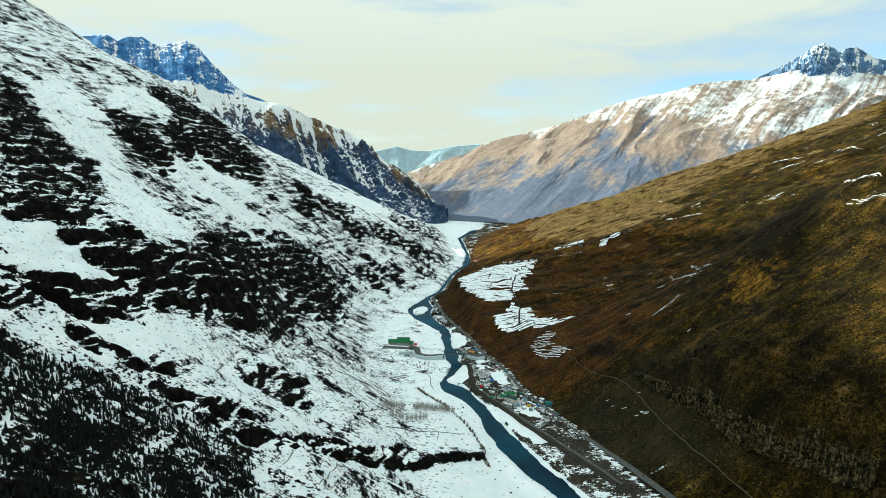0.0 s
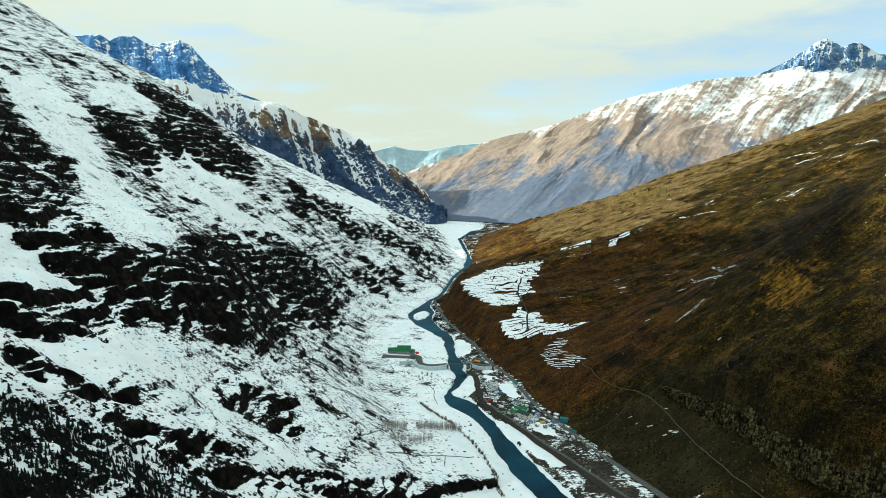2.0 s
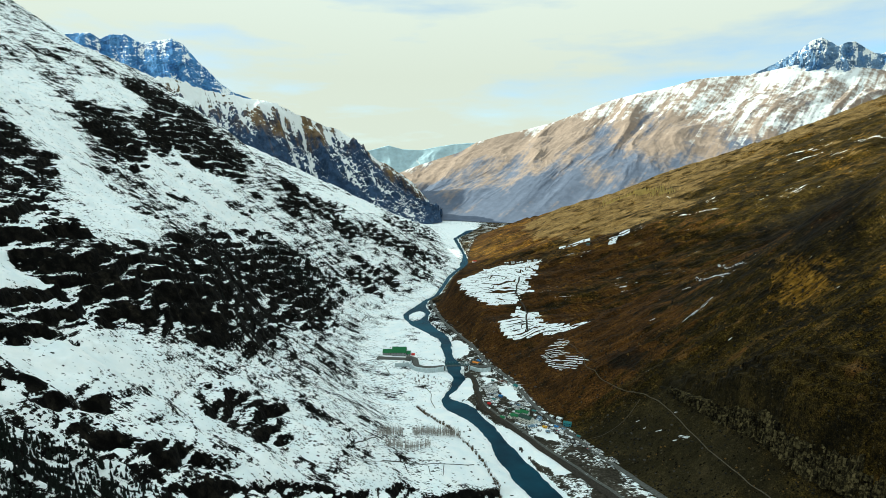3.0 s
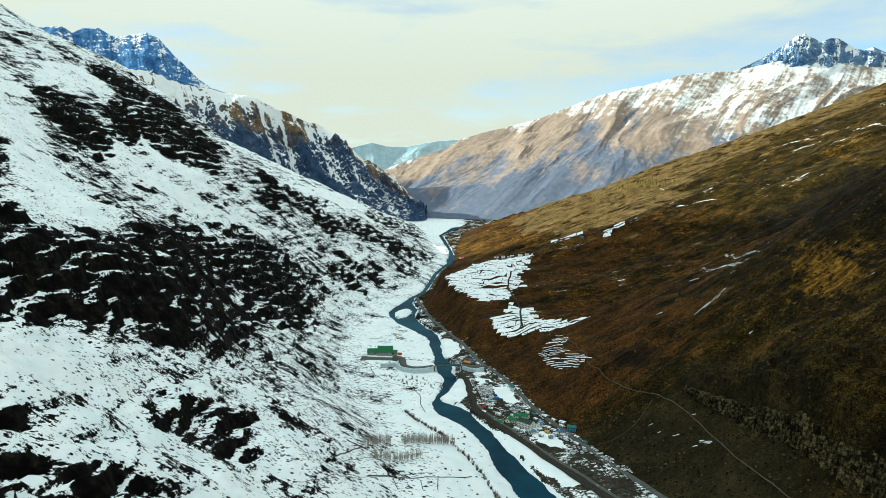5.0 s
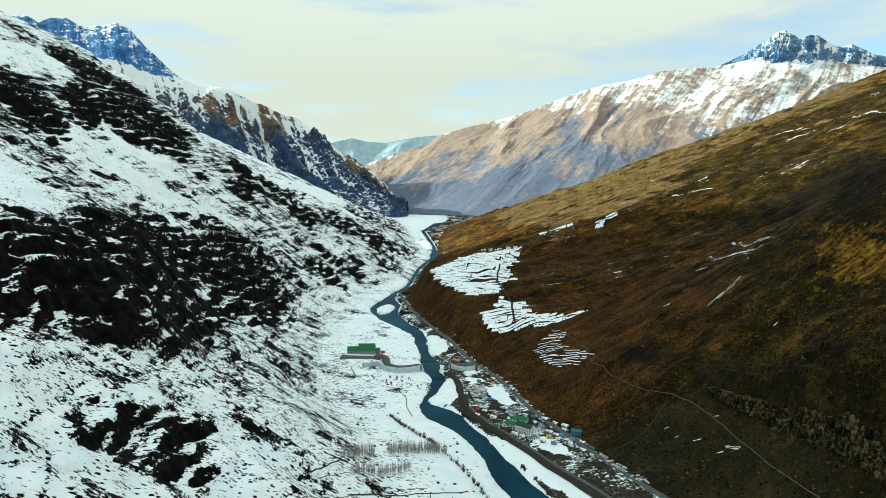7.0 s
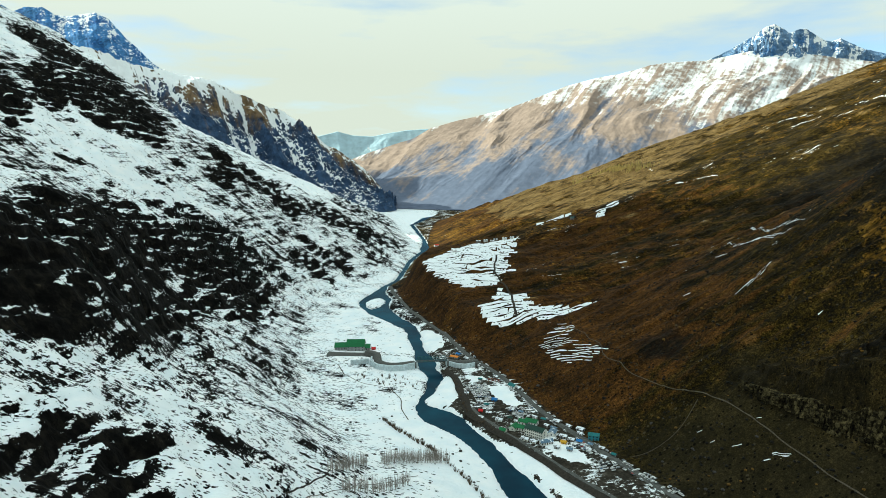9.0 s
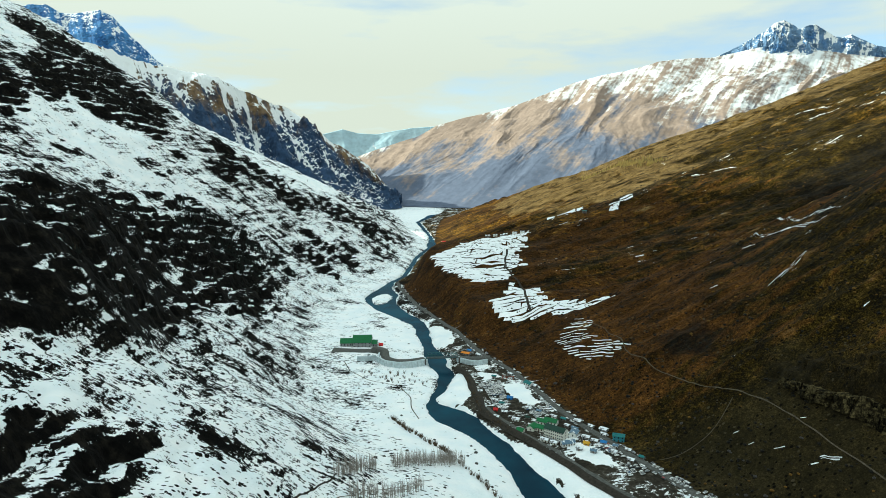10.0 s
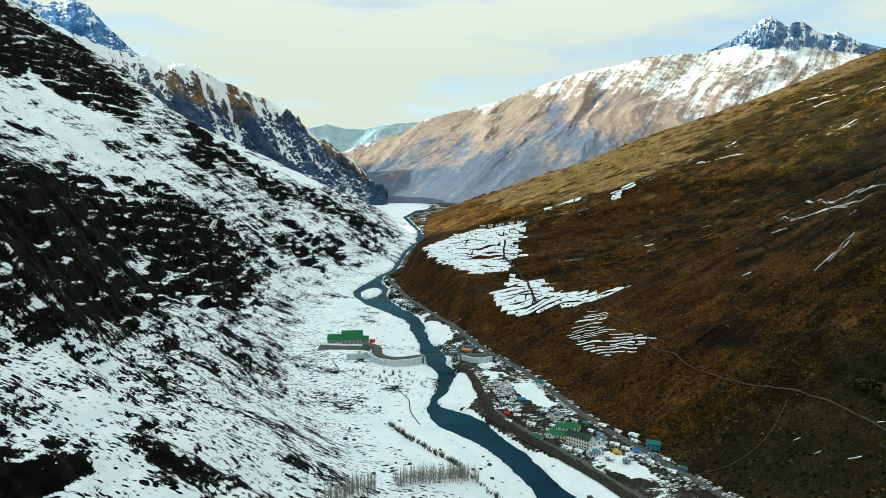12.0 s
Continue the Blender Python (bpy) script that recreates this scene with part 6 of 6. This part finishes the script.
def cliff_face_rock():
    """Weathered rock, dark in its joints and olive-brown on its faces."""
    m, nt, bsdf = node_material("weathered_cliff_face")
    n = Nodes(nt)
    f = n.noise(0.35, 7, 0.66)
    stain = n.noise(1.0, 5, 0.65, (0.35, 0.35, 0.05))
    tone = n.ramp(n.math("ADD", n.math("MULTIPLY", f, 0.55), n.math("MULTIPLY", stain, 0.45)),
                  (0.40, (0.0018, 0.0015, 0.0008)), (0.5, (0.022, 0.0175, 0.008)), (0.61, (0.13, 0.10, 0.045)))
    nt.links.new(tone, bsdf.inputs["Base Color"])
    bsdf.inputs["Roughness"].default_value = 0.95
    bsdf.inputs["Specular IOR Level"].default_value = 0.05
    n.bump(f, 0.8, 0.9, bsdf)
    return m


CLIFF_ROCK = cliff_rock()
BLOCKS = [block_mesh(60 + k) for k in range(8)]
cliff_thing = tagged(new("rock_cliff"), "grey-brown jointed rock cliff on the hillside", "cliff", kind="structure")
spine = np.array([(249, 762), (259, 720), (267, 686), (278, 655), (284, 618), (286, 592), (298, 562), (312, 525), (328, 490), (346, 456)], float)
sp = np.r_[0, np.cumsum(np.hypot(*np.diff(spine, axis=0).T))]


def cliff_sheet():
    """The cliff's face: columns of unlike width and depth, broken by ledges, leaning back into the hill."""
    r = np.random.RandomState(91)
    u = np.arange(0, sp[-1], 0.75)
    sx, sy = (np.convolve(np.pad(np.interp(u, sp, spine[:, k]), 15, mode="edge"), np.ones(31) / 31, "valid") for k in (0, 1))
    tx, ty = np.gradient(sx), np.gradient(sy)
    ln = np.hypot(tx, ty)
    nx, ny = ty / ln, -tx / ln                      # into the hill
    if nx.mean() < 0:
        nx, ny = -nx, -ny
    tall = np.interp(u, [0, 40, 70, 110, 190, 330], [4, 10, 22, 36, 45, 45]) * (0.9 + 0.4 * fbm(u / 30, u * 0, 3, 92) + 0.08 * fbm(u / 7, u * 0, 2, 93))
    base = heights(sx, sy) - 3 + 3 * fbm(u / 25, u * 0 + 2, 3, 94)
    v = np.linspace(0, 1, 64)
    edges = np.cumsum(r.uniform(1.2, 6.0, 200))
    col = np.searchsorted(edges, u)
    deep = r.uniform(-1.8, 1.8, 220)[col]
    gap = np.minimum(np.abs(u - edges[col]), np.abs(u - np.r_[0, edges][col]))
    U, V = np.meshgrid(u, v, indexing="ij")
    H = V * tall[:, None]
    beds = np.floor(H / 5.5 + 1.4 * r.rand(220)[col][:, None] + 0.8 * fbm(U / 18, H / 30, 2, 95))
    jut = lattice(beds + 0 * U, col[:, None] + 0 * U, 96) * 1.3
    lean = 0.30 * H - 5.0 + 0.8 * np.floor(H / 8.5 + 0.7 * fbm(U / 24, H / 40, 3, 97)) + np.where(V > 0.9, (V - 0.9) * 90, 0)
    back = lean - deep[:, None] - jut + 1.5 * np.exp(-gap / 0.5)[:, None] - 2.2 * fbm(U / 14, H / 14, 4, 98) - 0.5 * fbm(U / 3, H / 3, 2, 99)
    P = np.stack([sx[:, None] + nx[:, None] * back, sy[:, None] + ny[:, None] * back, base[:, None] + H - np.where(V > 0.9, (V - 0.9) * 10, 0)], -1)
    ob = grid_mesh("cliff_face", P, None, None, cliff_face_rock())
    ob.data.polygons.foreach_set("use_smooth", np.zeros(len(ob.data.polygons), bool))
    ob.parent = cliff_thing
    return P


CLIFF_P = cliff_sheet()
for k in range(170):
    i, j = rng.randrange(4, CLIFF_P.shape[0] - 4), rng.randrange(2, 54)
    at = Vector(CLIFF_P[i, j])
    along = Vector(CLIFF_P[i + 4, 0] - CLIFF_P[i - 4, 0])
    ob = new("rock_block", BLOCKS[rng.randrange(8)])
    ob.parent = cliff_thing
    w = rng.uniform(1.2, 3.4)
    ob.matrix_basis = Matrix.Translation(at) @ Matrix.Rotation(math.atan2(along.y, along.x) + rng.uniform(-0.2, 0.2), 4, "Z") @ Matrix.Rotation(rng.uniform(-0.15, 0.15), 4, "X") @ Matrix.Diagonal((w, rng.uniform(1.5, 3.0), w * rng.uniform(0.7, 1.9), 1))


# ---------------------------------------------------------------- low scrub on the hillside
def scrub_stuff(name, count, seed, material, gold_only, label):
    """Many small ragged clumps, joined."""
    r = np.random.RandomState(seed)
    n = count * 6
    y = 560 + 1100 * r.rand(n) ** 1.4
    x = right_foot(y) + 4 + 520 * r.rand(n) ** 1.2 * (0.5 + y / 1500)
    g = fbm(x / 45, y / 45, 3, 360)
    keep = (g > 0.12) & ((area(GOLDEN_SCRUB, x, y, 40, 30) + area(GOLD_BAND, x, y, 20, 20) + 0.3) > r.rand(n)) if gold_only else (g < 0.2)
    keep &= x < 60 + 0.95 * y
    x, y = x[keep][:count], y[keep][:count]
    z = heights(x, y)
    bm = bmesh.new()
    bmesh.ops.create_icosphere(bm, subdivisions=1, radius=1.0)
    bm.verts.ensure_lookup_table()
    v = np.array([w.co for w in bm.verts])
    f = np.array([[w.index for w in p.verts] for p in bm.faces])
    bm.free()
    k = len(x)
    size = (0.35 + 0.75 * r.rand(k) ** 2) * (0.8 + y / 1600)
    V = v[None] * (1 + 0.55 * (r.rand(k, len(v), 1) - 0.5)) * size[:, None, None] * np.array([1.15, 1.15, 0.75])
    V = V + np.stack([x, y, z + size * 0.2], 1)[:, None]
    F = f[None] + (np.arange(k) * len(v))[:, None, None]
    me = bpy.data.meshes.new(name)
    me.from_pydata(V.reshape(-1, 3).tolist(), [], F.reshape(-1, 3).tolist())
    me.materials.append(material)
    return tagged(new(name, me), label, "scrub", kind="stuff")


scrub_stuff("dark_scrub", 6500, 71, plain("dark_scrub_leaves", (0.006, 0.0055, 0.003), 0.95, 0.5, 0.3), False, "dark low scrub dotted over the brown hillside")
scrub_stuff("golden_scrub", 1800, 72, plain("golden_scrub_leaves", (0.10, 0.052, 0.008), 0.95, 0.5, 0.2), True, "golden autumn scrub on the hillside")


# ---------------------------------------------------------------- pale grove on the far shoulder
grove_v, grove_f, base_i = [], [], 0
gv = np.array([(-0.5, 0, 0), (0.5, 0, 0), (0, 0.5, 0), (-0.9, 0, 4), (0.9, 0, 4), (0, 0.9, 4), (0, 0.2, 11)])
gf = np.array([(0, 1, 4), (0, 4, 3), (1, 2, 5), (1, 5, 4), (2, 0, 3), (2, 3, 5), (3, 4, 6), (4, 5, 6), (5, 3, 6)])
gr = np.random.RandomState(81)
f = gr.rand(560)
gx, gy = 640 + 120 * f + gr.uniform(-14, 14, 560), 2420 - 300 * f + gr.uniform(-70, 70, 560)
for x, y, z in zip(gx, gy, heights(gx, gy)):
    grove_v.append(gv * gr.uniform(0.9, 1.7) + np.array([x, y, z - 0.5]))
    grove_f.append(gf + base_i)
    base_i += len(gv)
me = bpy.data.meshes.new("poplar_grove")
me.from_pydata(np.concatenate(grove_v).tolist(), [], np.concatenate(grove_f).tolist())
me.materials.append(plain("straw_coloured_twigs", (0.46, 0.36, 0.14), 0.95, 0.4, 0.1))
tagged(new("poplar_grove", me), "pale straw-coloured grove on the far hill shoulder", "trees", kind="stuff")
